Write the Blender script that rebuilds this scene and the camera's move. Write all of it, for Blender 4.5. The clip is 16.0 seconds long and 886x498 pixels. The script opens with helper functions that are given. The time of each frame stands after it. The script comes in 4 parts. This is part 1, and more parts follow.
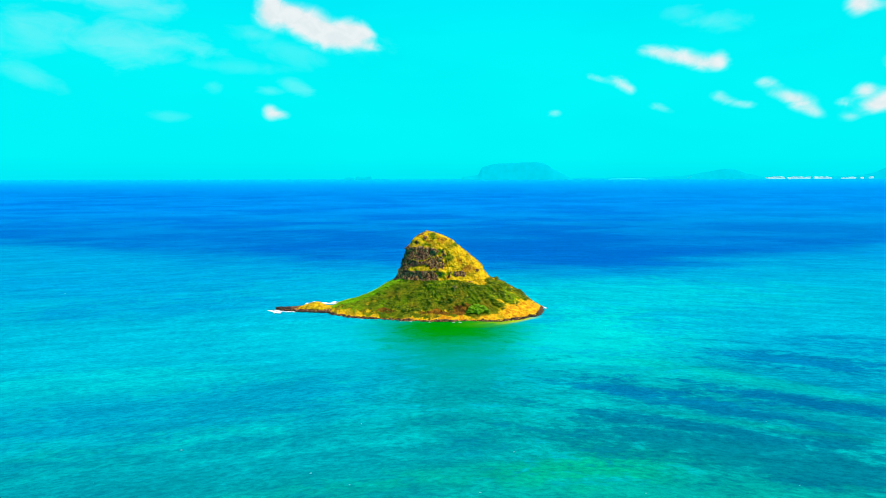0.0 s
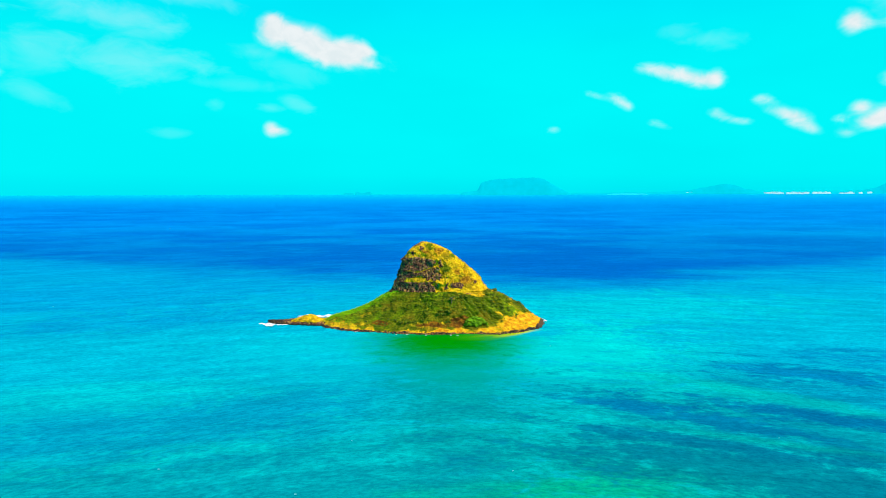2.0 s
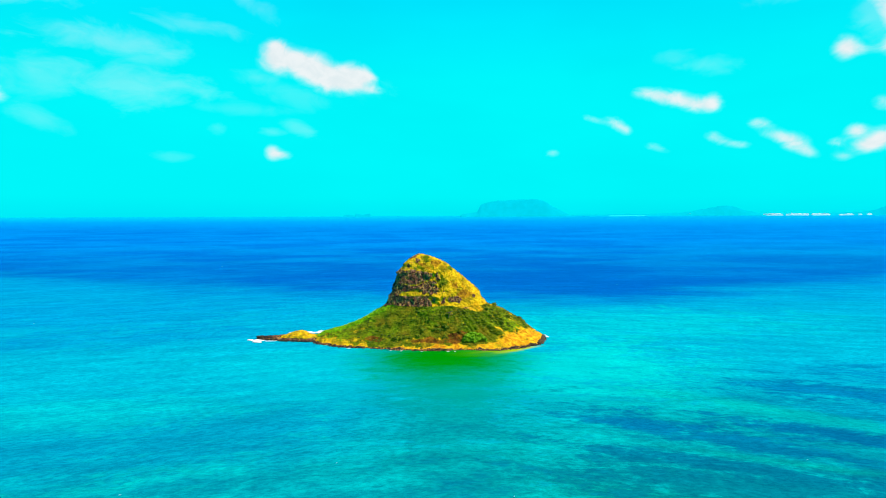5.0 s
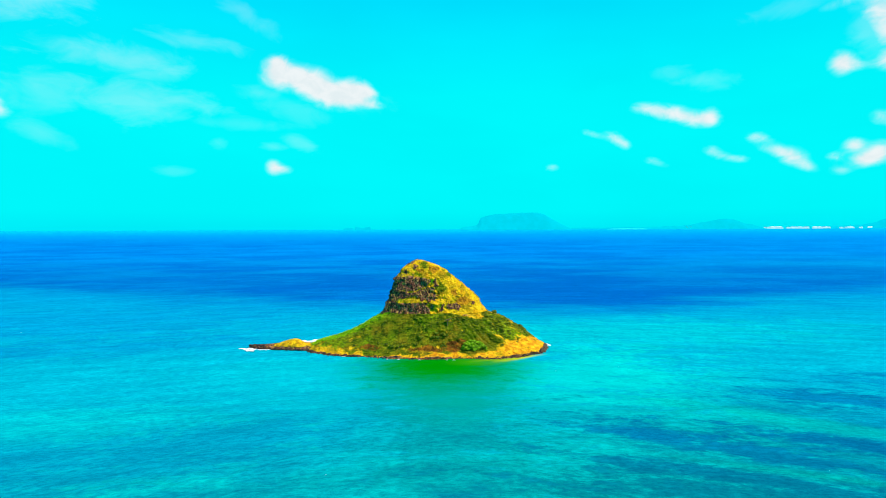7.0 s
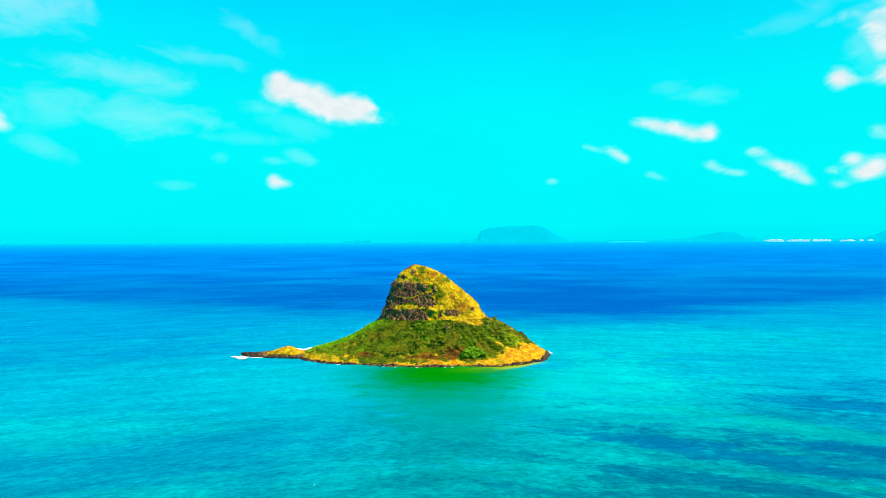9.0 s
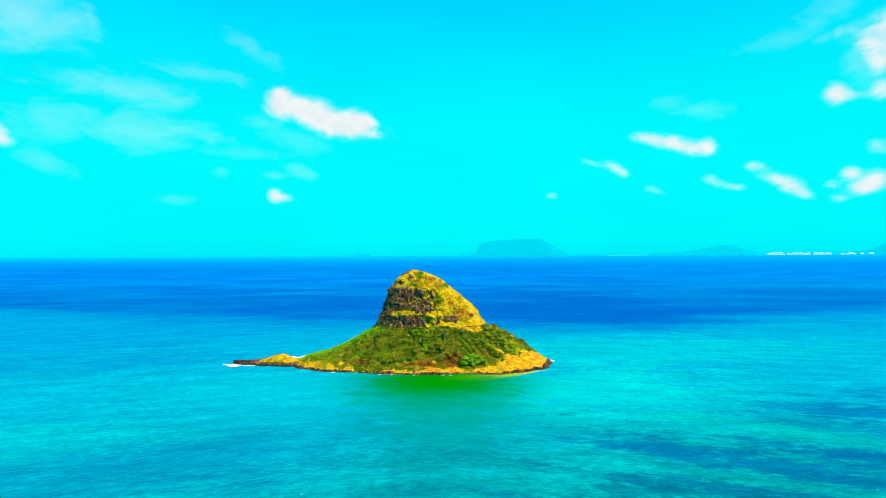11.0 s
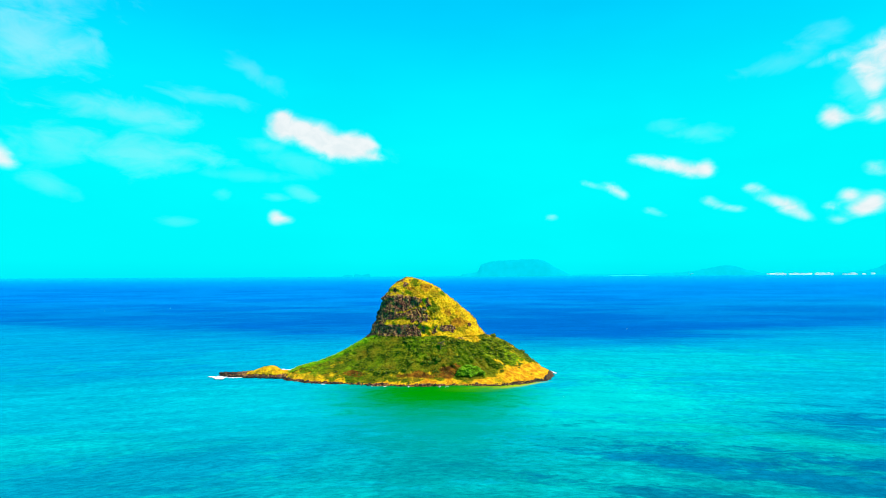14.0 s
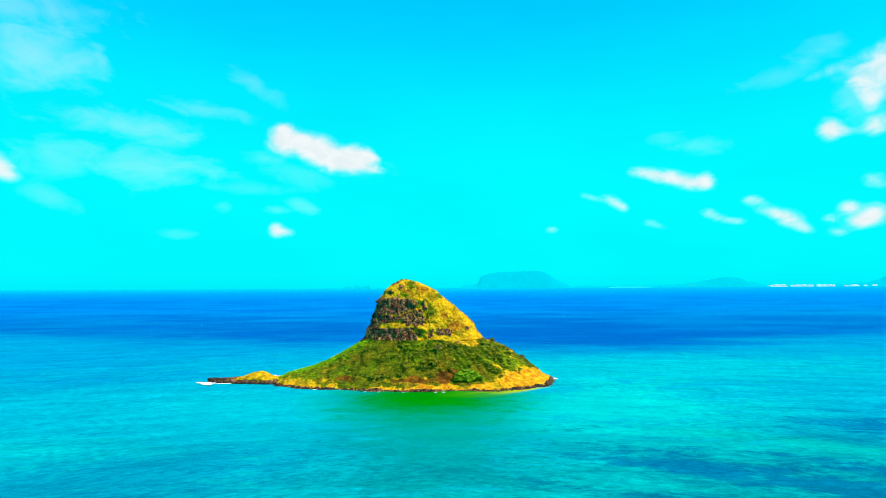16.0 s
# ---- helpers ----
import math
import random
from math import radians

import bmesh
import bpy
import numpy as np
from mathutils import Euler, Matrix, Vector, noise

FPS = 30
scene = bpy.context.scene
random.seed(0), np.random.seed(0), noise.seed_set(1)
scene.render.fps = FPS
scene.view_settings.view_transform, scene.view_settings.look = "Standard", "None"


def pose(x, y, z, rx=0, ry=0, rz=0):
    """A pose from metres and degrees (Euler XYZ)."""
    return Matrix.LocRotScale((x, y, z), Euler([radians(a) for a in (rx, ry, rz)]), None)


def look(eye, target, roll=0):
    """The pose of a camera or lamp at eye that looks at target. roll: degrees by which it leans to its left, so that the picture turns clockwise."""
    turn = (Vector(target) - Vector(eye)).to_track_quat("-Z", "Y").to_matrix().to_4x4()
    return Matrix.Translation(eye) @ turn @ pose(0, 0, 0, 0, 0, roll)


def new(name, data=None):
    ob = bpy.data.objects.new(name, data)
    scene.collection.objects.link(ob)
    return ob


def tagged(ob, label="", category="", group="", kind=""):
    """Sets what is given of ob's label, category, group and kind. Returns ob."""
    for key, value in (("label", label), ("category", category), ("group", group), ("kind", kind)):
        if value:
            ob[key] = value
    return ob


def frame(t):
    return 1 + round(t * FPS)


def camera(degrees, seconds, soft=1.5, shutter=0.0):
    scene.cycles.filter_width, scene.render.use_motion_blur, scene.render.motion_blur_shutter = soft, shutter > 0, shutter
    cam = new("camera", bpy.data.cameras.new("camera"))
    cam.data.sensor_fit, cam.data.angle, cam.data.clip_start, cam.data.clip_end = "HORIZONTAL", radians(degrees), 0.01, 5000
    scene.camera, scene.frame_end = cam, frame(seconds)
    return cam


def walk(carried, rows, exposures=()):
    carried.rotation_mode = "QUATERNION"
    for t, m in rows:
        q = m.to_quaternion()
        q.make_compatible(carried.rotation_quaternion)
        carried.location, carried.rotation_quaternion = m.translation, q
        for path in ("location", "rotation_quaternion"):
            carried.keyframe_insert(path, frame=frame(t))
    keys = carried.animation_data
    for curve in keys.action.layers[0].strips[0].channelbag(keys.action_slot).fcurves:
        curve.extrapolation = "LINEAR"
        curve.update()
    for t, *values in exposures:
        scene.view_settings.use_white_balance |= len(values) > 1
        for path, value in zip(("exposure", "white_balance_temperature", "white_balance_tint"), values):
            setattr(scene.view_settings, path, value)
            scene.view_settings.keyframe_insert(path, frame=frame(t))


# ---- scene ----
cam = camera(80.0, 16.0, soft=1.0)
PATH = [
    (0, (-7.578, -414.782, 108.588), (-3.252, -315.835, 94.776), -0.12),
    (0.5, (-6.899, -412.504, 107.431), (-2.545, -313.459, 94.348), -0.13),
    (1, (-6.256, -410.112, 106.184), (-1.879, -310.974, 93.840), -0.13),
    (1.5, (-5.647, -407.628, 104.858), (-1.252, -308.401, 93.256), -0.14),
    (2, (-5.069, -405.070, 103.460), (-0.659, -305.760, 92.598), -0.15),
    (2.5, (-4.521, -402.457, 102.001), (-0.100, -303.070, 91.874), -0.15),
    (3, (-3.998, -399.805, 100.488), (0.431, -300.346, 91.086), -0.16),
    (3.5, (-3.500, -397.127, 98.929), (0.935, -297.604, 90.243), -0.17),
    (4, (-3.023, -394.439, 97.330), (1.415, -294.856, 89.349), -0.18),
    (6.5, (-0.870, -381.173, 88.972), (3.565, -281.378, 84.355), -0.21),
    (7, (-0.468, -378.605, 87.263), (3.964, -278.782, 83.297), -0.22),
    (7.5, (-0.069, -376.074, 85.551), (4.359, -276.228, 82.234), -0.22),
    (8, (0.328, -373.583, 83.840), (4.753, -273.716, 81.172), -0.23),
    (8.5, (0.727, -371.129, 82.132), (5.148, -271.247, 80.113), -0.23),
    (9, (1.129, -368.711, 80.429), (5.547, -268.817, 79.064), -0.24),
    (11.5, (3.291, -356.976, 72.036), (7.689, -257.093, 74.025), -0.27),
    (12, (3.771, -354.643, 70.382), (8.164, -254.775, 73.059), -0.27),
    (12.5, (4.272, -352.288, 68.735), (8.661, -252.441, 72.100), -0.28),
    (13, (4.798, -349.896, 67.093), (9.181, -250.074, 71.144), -0.29),
    (13.5, (5.351, -347.453, 65.453), (9.726, -247.661, 70.182), -0.29),
    (14, (5.933, -344.940, 63.812), (10.301, -245.181, 69.205), -0.30),
    (14.5, (6.547, -342.339, 62.167), (10.905, -242.617, 68.204), -0.30),
    (15, (7.196, -339.629, 60.514), (11.542, -239.945, 67.164), -0.31),
    (15.5, (7.882, -336.789, 58.849), (12.215, -237.144, 66.070), -0.31),
    (16, (8.607, -333.794, 57.167), (12.924, -234.187, 64.906), -0.32),
]
walk(cam, [(t, look(eye, target, roll)) for t, eye, target, roll in PATH], [(0, 0.18), (4, 0.19), (8, 0.21), (12, 0.23), (16, 0.25)])

# ---- light ----
SUN_EL, SUN_AZ = 52.0, 119.0        # degrees above the horizon; degrees clockwise from straight ahead (+y)
sun_dir = Vector((math.sin(radians(SUN_AZ)) * math.cos(radians(SUN_EL)),
                  math.cos(radians(SUN_AZ)) * math.cos(radians(SUN_EL)), math.sin(radians(SUN_EL))))
sun = new("sun", bpy.data.lights.new("sun", "SUN"))
sun.data.energy, sun.data.angle, sun.data.color = 5.0, radians(0.6), (1.0, 0.93, 0.82)
sun.matrix_world = look(sun_dir * 900, (0, 0, 0))


class Net:
    """A small builder of shader nodes."""

    def __init__(self, tree):
        self.tree = tree
        tree.nodes.clear()

    def node(self, kind, ins=None, **props):
        n = self.tree.nodes.new(kind)
        for k, v in props.items():
            setattr(n, k, v)
        for k, v in (ins or {}).items():
            self.put(n.inputs[k], v)
        return n

    def put(self, socket, v):
        if isinstance(v, bpy.types.NodeSocket):
            self.tree.links.new(v, socket)
        else:
            socket.default_value = v

    def math(self, op, a, b=0.0, c=0.0):
        n = self.node("ShaderNodeMath", operation=op)
        for s, v in zip(n.inputs, (a, b, c)):
            self.put(s, v)
        return n.outputs[0]

    def mix(self, f, a, b, blend="MIX"):
        n = self.node("ShaderNodeMix", data_type="RGBA", blend_type=blend)
        self.put(n.inputs[0], f)
        self.put(n.inputs[6], a if not isinstance(a, tuple) else (*a, 1)[:4])
        self.put(n.inputs[7], b if not isinstance(b, tuple) else (*b, 1)[:4])
        return n.outputs[2]

    def step(self, v, lo, hi, to0=0.0, to1=1.0):
        n = self.node("ShaderNodeMapRange", interpolation_type="SMOOTHSTEP")
        for i, q in enumerate((v, lo, hi, to0, to1)):
            self.put(n.inputs[i], q)
        return n.outputs[0]

    def noise(self, vec, scale, detail=4.0, rough=0.55, distort=0.0):
        n = self.node("ShaderNodeTexNoise", {"Scale": scale, "Detail": detail, "Roughness": rough, "Distortion": distort})
        if vec is not None:
            self.put(n.inputs["Vector"], vec)
        return n.outputs[0]

    def mapping(self, vec, scale=(1, 1, 1), rot=(0, 0, 0), loc=(0, 0, 0)):
        return self.node("ShaderNodeMapping", {"Vector": vec, "Scale": scale, "Rotation": rot, "Location": loc}).outputs[0]


# ---- sky with its clouds ----
world = bpy.data.worlds.new("sky")
scene.world = world
world.use_nodes = True
w = Net(world.node_tree)
sky = w.node("ShaderNodeTexSky", sky_type="NISHITA", sun_disc=False, sun_elevation=radians(SUN_EL),
             sun_rotation=radians(SUN_AZ), altitude=50.0, air_density=1.0, dust_density=0.6, ozone_density=2.0)
way = w.node("ShaderNodeTexCoord").outputs["Generated"]
rise = w.node("ShaderNodeSeparateXYZ", {0: way}).outputs[2]
tone = w.node("ShaderNodeValToRGB", {0: rise})
ramp = tone.color_ramp
TONES = ((0.0, (0.0, 0.74, 0.83)), (0.03, (0.0, 0.81, 0.84)), (0.16, (0.0, 0.83, 0.85)), (0.24, (0.0, 0.81, 0.85)), (0.33, (0.0, 0.73, 0.87)),
         (0.45, (0.0, 0.55, 0.86)), (0.53, (0.0, 0.46, 0.80)), (0.70, (0.13, 0.19, 0.42)), (1.0, (0.15, 0.17, 0.30)))
for at, color in TONES[1:-1]:
    ramp.elements.new(at).color = (*color, 1)
ramp.elements[0].color, ramp.elements[-1].color = (*TONES[0][1], 1), (*TONES[-1][1], 1)
tinted = w.mix(1.0, sky.outputs[0], (0.0, 0.07, 0.09), "MULTIPLY")
patchy = w.noise(w.mapping(way, (3, 3, 9)), 1.0, 3)
bright = w.mix(w.step(patchy, 0.3, 0.7, 0.01, 0.07), tone.outputs[0], tinted)

# fair-weather clouds and thin veils: azimuth, elevation, half-width, half-height (degrees), lean, thickness
sep = w.node("ShaderNodeSeparateXYZ", {0: way})
az = w.math("MULTIPLY", w.math("ARCTAN2", sep.outputs[0], sep.outputs[1]), 180 / math.pi)
el = w.math("MULTIPLY", w.math("ARCSINE", sep.outputs[2]), 180 / math.pi)
flat = w.node("ShaderNodeCombineXYZ", {0: az, 1: el}).outputs[0]
puff = w.noise(w.mapping(flat, (0.55, 0.80, 1)), 1.0, 7.0, 0.58, 0.5)
fray = w.noise(w.mapping(flat, (0.26, 0.52, 1), (0, 0, 0.10)), 1.0, 5.0, 0.58, 0.5)
CLOUDS = [
    (-14.9, 15.4, 1.4, 1.4, -0.1, 1.0), (-14.5, 16.6, 0.8, 0.7, 0.0, 0.7), (-12.7, 15.3, 1.8, 1.3, -0.25, 1.0), (-10.6, 14.5, 2.0, 1.5, -0.2, 1.0),
    (-8.4, 13.7, 2.1, 1.35, -0.05, 1.0), (-6.6, 14.1, 1.6, 1.25, -0.15, 1.0), (-4.9, 12.9, 1.5, 0.5, -0.1, 0.5), (-5.2, 14.1, 1.0, 0.6, -0.5, 0.5),
    (-15.1, 6.3, 0.8, 0.75, 0.0, 0.75), (-14.1, 6.1, 1.0, 0.55, 0.0, 0.55),
    (23.0, 11.8, 1.4, 0.6, -0.15, 0.42), (24.8, 11.4, 1.6, 0.75, -0.15, 0.62), (26.8, 10.8, 1.8, 0.8, -0.2, 0.68), (28.7, 10.2, 1.5, 0.75, -0.1, 0.66), (29.3, 10.6, 0.8, 0.85, 0.0, 0.42),
    (18.2, 9.6, 1.2, 0.4, -0.35, 0.38), (20.3, 9.2, 1.2, 0.7, -0.3, 0.42), (21.3, 8.5, 1.0, 0.6, -0.4, 0.38),
    (33.3, 8.2, 1.2, 0.55, -0.2, 0.55), (34.4, 7.0, 1.3, 0.5, -0.3, 0.48), (35.9, 6.4, 1.3, 0.85, -0.45, 0.72), (37.0, 5.4, 1.0, 0.55, -0.5, 0.36),
    (29.6, 7.1, 1.2, 0.6, -0.4, 0.45), (31.4, 6.5, 1.4, 0.45, -0.2, 0.4), (24.4, 6.5, 1.4, 0.45, -0.3, 0.4), (14.1, 6.3, 0.9, 0.45, 0.0, 0.38),
    (39.3, 13.8, 0.9, 0.95, -0.2, 1.0), (40.4, 13.4, 1.0, 0.5, 0.0, 0.4), (41.6, 17.4, 1.2, 1.6, 0.1, 0.62), (42.3, 15.6, 1.0, 1.2, -0.1, 0.55), (42.5, 13.6, 1.2, 0.9, 0.1, 0.7),
    (43.4, 18.2, 1.4, 1.8, 0.0, 0.8), (39.4, 18.6, 1.8, 0.6, 0.2, 0.35),
    (40.3, 6.9, 0.8, 0.65, 0.1, 0.75), (41.0, 5.7, 1.1, 0.65, 0.1, 0.9), (42.0, 6.2, 0.9, 0.9, 0.0, 0.8), (39.0, 6.0, 0.7, 0.5, 0.0, 0.5), (39.4, 4.9, 0.8, 0.5, -0.1, 0.5),
    (42.2, 9.0, 1.1, 0.7, -0.3, 0.5), (-39.4, 10.9, 1.6, 1.4, -0.2, 1.0), (-37.6, 10.1, 1.2, 0.8, -0.3, 0.7),
]
VEILS = [
    (-28.4, 15.3, 6.2, 1.5, -0.02, 0.40), (-26.3, 14.4, 3.2, 0.8, 0.0, 0.20), (-28.6, 11.9, 7.8, 1.9, -0.02, 0.36), (-33.5, 11.6, 4.0, 1.6, 0.0, 0.22),
    (-34.6, 8.2, 2.4, 0.8, -0.3, 0.20), (-36.0, 20.0, 5.2, 2.6, 0.05, 0.55), (-37.0, 23.4, 6.0, 1.8, 0.1, 0.42), (-22.0, 17.6, 4.0, 0.8, -0.03, 0.24),
    (-17.6, 20.6, 3.0, 1.0, -0.5, 0.20), (-12.6, 8.9, 1.9, 0.75, -0.3, 0.24), (-15.0, 8.3, 1.3, 0.5, 0.0, 0.20), (-18.0, 10.4, 5.5, 0.6, 0.0, 0.10),
    (-16.5, 13.5, 2.6, 0.8, 0.05, 0.22), (-13.0, 12.2, 4.0, 1.2, -0.2, 0.12), (29.0, 13.8, 3.0, 0.8, -0.1, 0.20), (26.0, 14.8, 2.0, 0.7, -0.1, 0.14),
    (35.6, 19.0, 3.2, 0.8, 0.15, 0.16), (39.0, 20.4, 2.4, 1.0, 0.1, 0.25), (-20.3, 8.5, 0.8, 0.6, 0.0, 0.12), (-24.5, 5.6, 1.6, 0.5, 0.0, 0.12),
    (-8.0, 13.2, 4.5, 1.2, -0.15, 0.14), (41.8, 16.0, 2.0, 2.6, 0.2, 0.30),
]


def lobe(u0, v0, a, b, lean):
    du, dv = w.math("SUBTRACT", az, u0), w.math("SUBTRACT", el, v0)
    c, s = math.cos(lean), math.sin(lean)
    p = w.math("MULTIPLY_ADD", du, c / a, w.math("MULTIPLY", dv, s / a))
    q = w.math("MULTIPLY_ADD", du, -s / b, w.math("MULTIPLY", dv, c / b))
    return w.math("SQRT", w.math("MULTIPLY_ADD", p, p, w.math("MULTIPLY", q, q)))


cover = veil = 0.0
for u0, v0, a, b, lean, thick in CLOUDS:
    d = lobe(u0, v0, a, b, lean)
    cover = w.math("MULTIPLY_ADD", w.math("EXPONENT", w.math("MULTIPLY", w.math("MULTIPLY", d, d), -1.25)), thick, cover)
shape = w.math("MULTIPLY_ADD", w.math("SUBTRACT", puff, 0.5), w.math("MINIMUM", w.math("MULTIPLY", cover, 2.6), 1.0), cover)
cover = w.step(shape, 0.10, 1.02, 0.0, 0.93)
for u0, v0, a, b, lean, thick in VEILS:
    d = w.math("MULTIPLY_ADD", w.math("SUBTRACT", fray, 0.5), 2.6, lobe(u0, v0, a, b, lean))
    veil = w.math("MAXIMUM", veil, w.step(d, 1.25, -0.1, 0.0, thick * 0.44))
body = w.mix(w.step(puff, 0.35, 0.65), (0.72, 0.75, 0.77), (0.80, 0.80, 0.81))
bright = w.mix(w.math("MAXIMUM", cover, veil), bright, body)
back = w.node("ShaderNodeBackground", {"Color": bright, "Strength": 1.0})
w.node("ShaderNodeOutputWorld", {"Surface": back.outputs[0]})


# ---- materials ----
def material(name):
    m = bpy.data.materials.new(name)
    m.use_nodes = True
    return m, Net(m.node_tree)


def finish(n, color, rough=0.9, bump=None, dist=0.3, strength=0.6, spec=0.2, **more):
    ins = {"Base Color": color if not isinstance(color, tuple) else (*color, 1), "Roughness": rough, "Specular IOR Level": spec}
    ins.update(more)
    bsdf = n.node("ShaderNodeBsdfPrincipled", ins)
    if bump is not None:
        b = n.node("ShaderNodeBump", {"Height": bump, "Distance": dist, "Strength": strength})
        n.put(bsdf.inputs["Normal"], b.outputs[0])
    n.node("ShaderNodeOutputMaterial", {"Surface": bsdf.outputs[0]})


def pos(n):
    return n.node("ShaderNodeNewGeometry").outputs["Position"]


MID_Y = 8.0       # the ridge line of the hill


def fan_out(n, p):
    """Runs of grass and wash lines fan out down the slope: the way round the hill, and the height drawn out."""
    at = n.node("ShaderNodeSeparateXYZ", {0: p})
    turn = n.math("ARCTAN2", n.math("SUBTRACT", at.outputs[1], MID_Y), n.math("SUBTRACT", at.outputs[0], 10.0))
    return n.node("ShaderNodeCombineXYZ", {0: n.math("MULTIPLY", turn, 26.0), 1: n.math("MULTIPLY", at.outputs[2], 0.16)}).outputs[0]


def terrain_material():
    m, n = material("volcanic_hill")
    p = pos(n)
    zone = n.node("ShaderNodeVertexColor", layer_name="zone")
    rgb = n.node("ShaderNodeSeparateColor", {0: zone.outputs[0]})
    fine, mid, big = n.noise(n.mapping(p, (0.8, 0.8, 1.25)), 1.0, 6, 0.7), n.noise(p, 0.28, 5, 0.6), n.noise(p, 0.07, 3)
    col_v = n.noise(n.mapping(p, (1.1, 1.1, 0.22)), 1.0, 6, 0.65)
    dry = n.mix(n.step(mid, 0.35, 0.65), (0.78, 0.47, 0.006), (0.66, 0.30, 0.005))
    dry = n.mix(n.step(fine, 0.43, 0.68, 0.0, 0.6), dry, (0.92, 0.58, 0.010))
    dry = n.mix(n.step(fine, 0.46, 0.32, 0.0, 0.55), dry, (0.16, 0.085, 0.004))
    dry = n.mix(n.step(n.noise(p, 0.16, 4, 0.6), 0.48, 0.64, 0.0, 0.75), dry, (0.26, 0.165, 0.005))
    dry = n.mix(n.step(n.noise(n.mapping(p, (0.24, 0.24, 0.4), (0.3, 0.5, 0)), 1.0, 5, 0.65, 0.8), 0.53, 0.66, 0.0, 0.8), dry, (0.105, 0.095, 0.003))
    dry = n.mix(n.step(n.noise(n.mapping(p, (0.3, 0.3, 0.3), (0, 0, 0), (40, 0, 0)), 1.0, 4, 0.65), 0.58, 0.70, 0.0, 0.75), dry, (0.44, 0.13, 0.004))
    lie = n.noise(n.mapping(p, (0.16, 0.16, 0.75)), 1.0, 6, 0.66, 0.6)
    at = n.node("ShaderNodeSeparateXYZ", {0: p})
    fan = fan_out(n, p)
    run = n.math("MULTIPLY_ADD", n.noise(fan, 0.6, 6, 0.62, 1.4), 0.55, n.math("MULTIPLY", lie, 0.45))
    thin = n.noise(fan, 2.2, 4, 0.6, 0.5)
    green = n.mix(n.step(lie, 0.36, 0.64), (0.034, 0.070, 0.001), (0.150, 0.180, 0.002))
    green = n.mix(n.step(run, 0.51, 0.60, 0.0, 0.75), green, (0.23, 0.20, 0.004))
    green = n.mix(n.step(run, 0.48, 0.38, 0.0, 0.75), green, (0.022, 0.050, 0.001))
    green = n.mix(n.step(big, 0.50, 0.62, 0.0, 0.60), green, (0.24, 0.155, 0.006))
    green = n.mix(n.step(fine, 0.56, 0.80), green, (0.21, 0.22, 0.004))
    # black gaps between plants: shade painted where the bump noise dips
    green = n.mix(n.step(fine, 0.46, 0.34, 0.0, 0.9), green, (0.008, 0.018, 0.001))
    green = n.mix(n.math("MULTIPLY", zone.outputs[1], n.step(n.math("ADD", fine, run), 0.70, 1.05)), green, (0.28, 0.44, 0.002))
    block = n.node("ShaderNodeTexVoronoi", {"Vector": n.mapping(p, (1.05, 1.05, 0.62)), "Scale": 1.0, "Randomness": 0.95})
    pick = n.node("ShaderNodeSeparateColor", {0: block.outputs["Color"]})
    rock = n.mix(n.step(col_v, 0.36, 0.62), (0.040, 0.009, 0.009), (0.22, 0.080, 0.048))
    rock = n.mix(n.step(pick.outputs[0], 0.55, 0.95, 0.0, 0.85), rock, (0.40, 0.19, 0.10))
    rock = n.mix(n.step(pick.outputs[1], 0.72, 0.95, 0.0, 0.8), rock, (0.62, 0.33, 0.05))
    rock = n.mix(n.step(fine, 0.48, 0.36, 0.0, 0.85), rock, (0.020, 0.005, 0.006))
    earth = n.mix(n.step(mid, 0.40, 0.66), (0.60, 0.22, 0.005), (0.92, 0.52, 0.012))
    earth = n.mix(n.step(thin, 0.52, 0.66, 0.0, 0.55), earth, (0.42, 0.14, 0.005))
    earth = n.mix(n.step(thin, 0.46, 0.36, 0.0, 0.5), earth, (0.90, 0.55, 0.012))
    up = n.node("ShaderNodeSeparateXYZ", {0: p}).outputs[2]
    low = n.math("MULTIPLY", n.step(up, 2.9, 3.8), n.math("MULTIPLY", n.step(up, 20.0, 14.0), n.step(at.outputs[0], 46.0, 36.0)))
    earth = n.mix(low, earth, n.mix(n.step(mid, 0.42, 0.70), (0.085, 0.030, 0.004), (0.34, 0.125, 0.006)))
    earth = n.mix(n.step(up, 26.0, 32.0, 0.0, 0.85), earth, n.mix(n.step(mid, 0.42, 0.64), (0.15, 0.052, 0.005), (0.50, 0.20, 0.006)))
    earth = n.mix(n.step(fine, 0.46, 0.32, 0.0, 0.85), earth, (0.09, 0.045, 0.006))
    edge = n.math("ADD", n.math("MULTIPLY_ADD", mid, 0.7, -0.35), n.math("MULTIPLY_ADD", run, 0.8, -0.40))
    c = dry
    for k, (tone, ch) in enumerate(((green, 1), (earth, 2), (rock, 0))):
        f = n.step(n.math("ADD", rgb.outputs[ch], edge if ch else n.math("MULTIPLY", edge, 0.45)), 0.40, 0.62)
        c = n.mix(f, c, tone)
    height = n.math("MULTIPLY_ADD", fine, 0.5, n.math("ADD", mid, n.math("MULTIPLY", col_v, rgb.outputs[0])))
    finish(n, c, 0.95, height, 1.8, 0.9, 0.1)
    return m


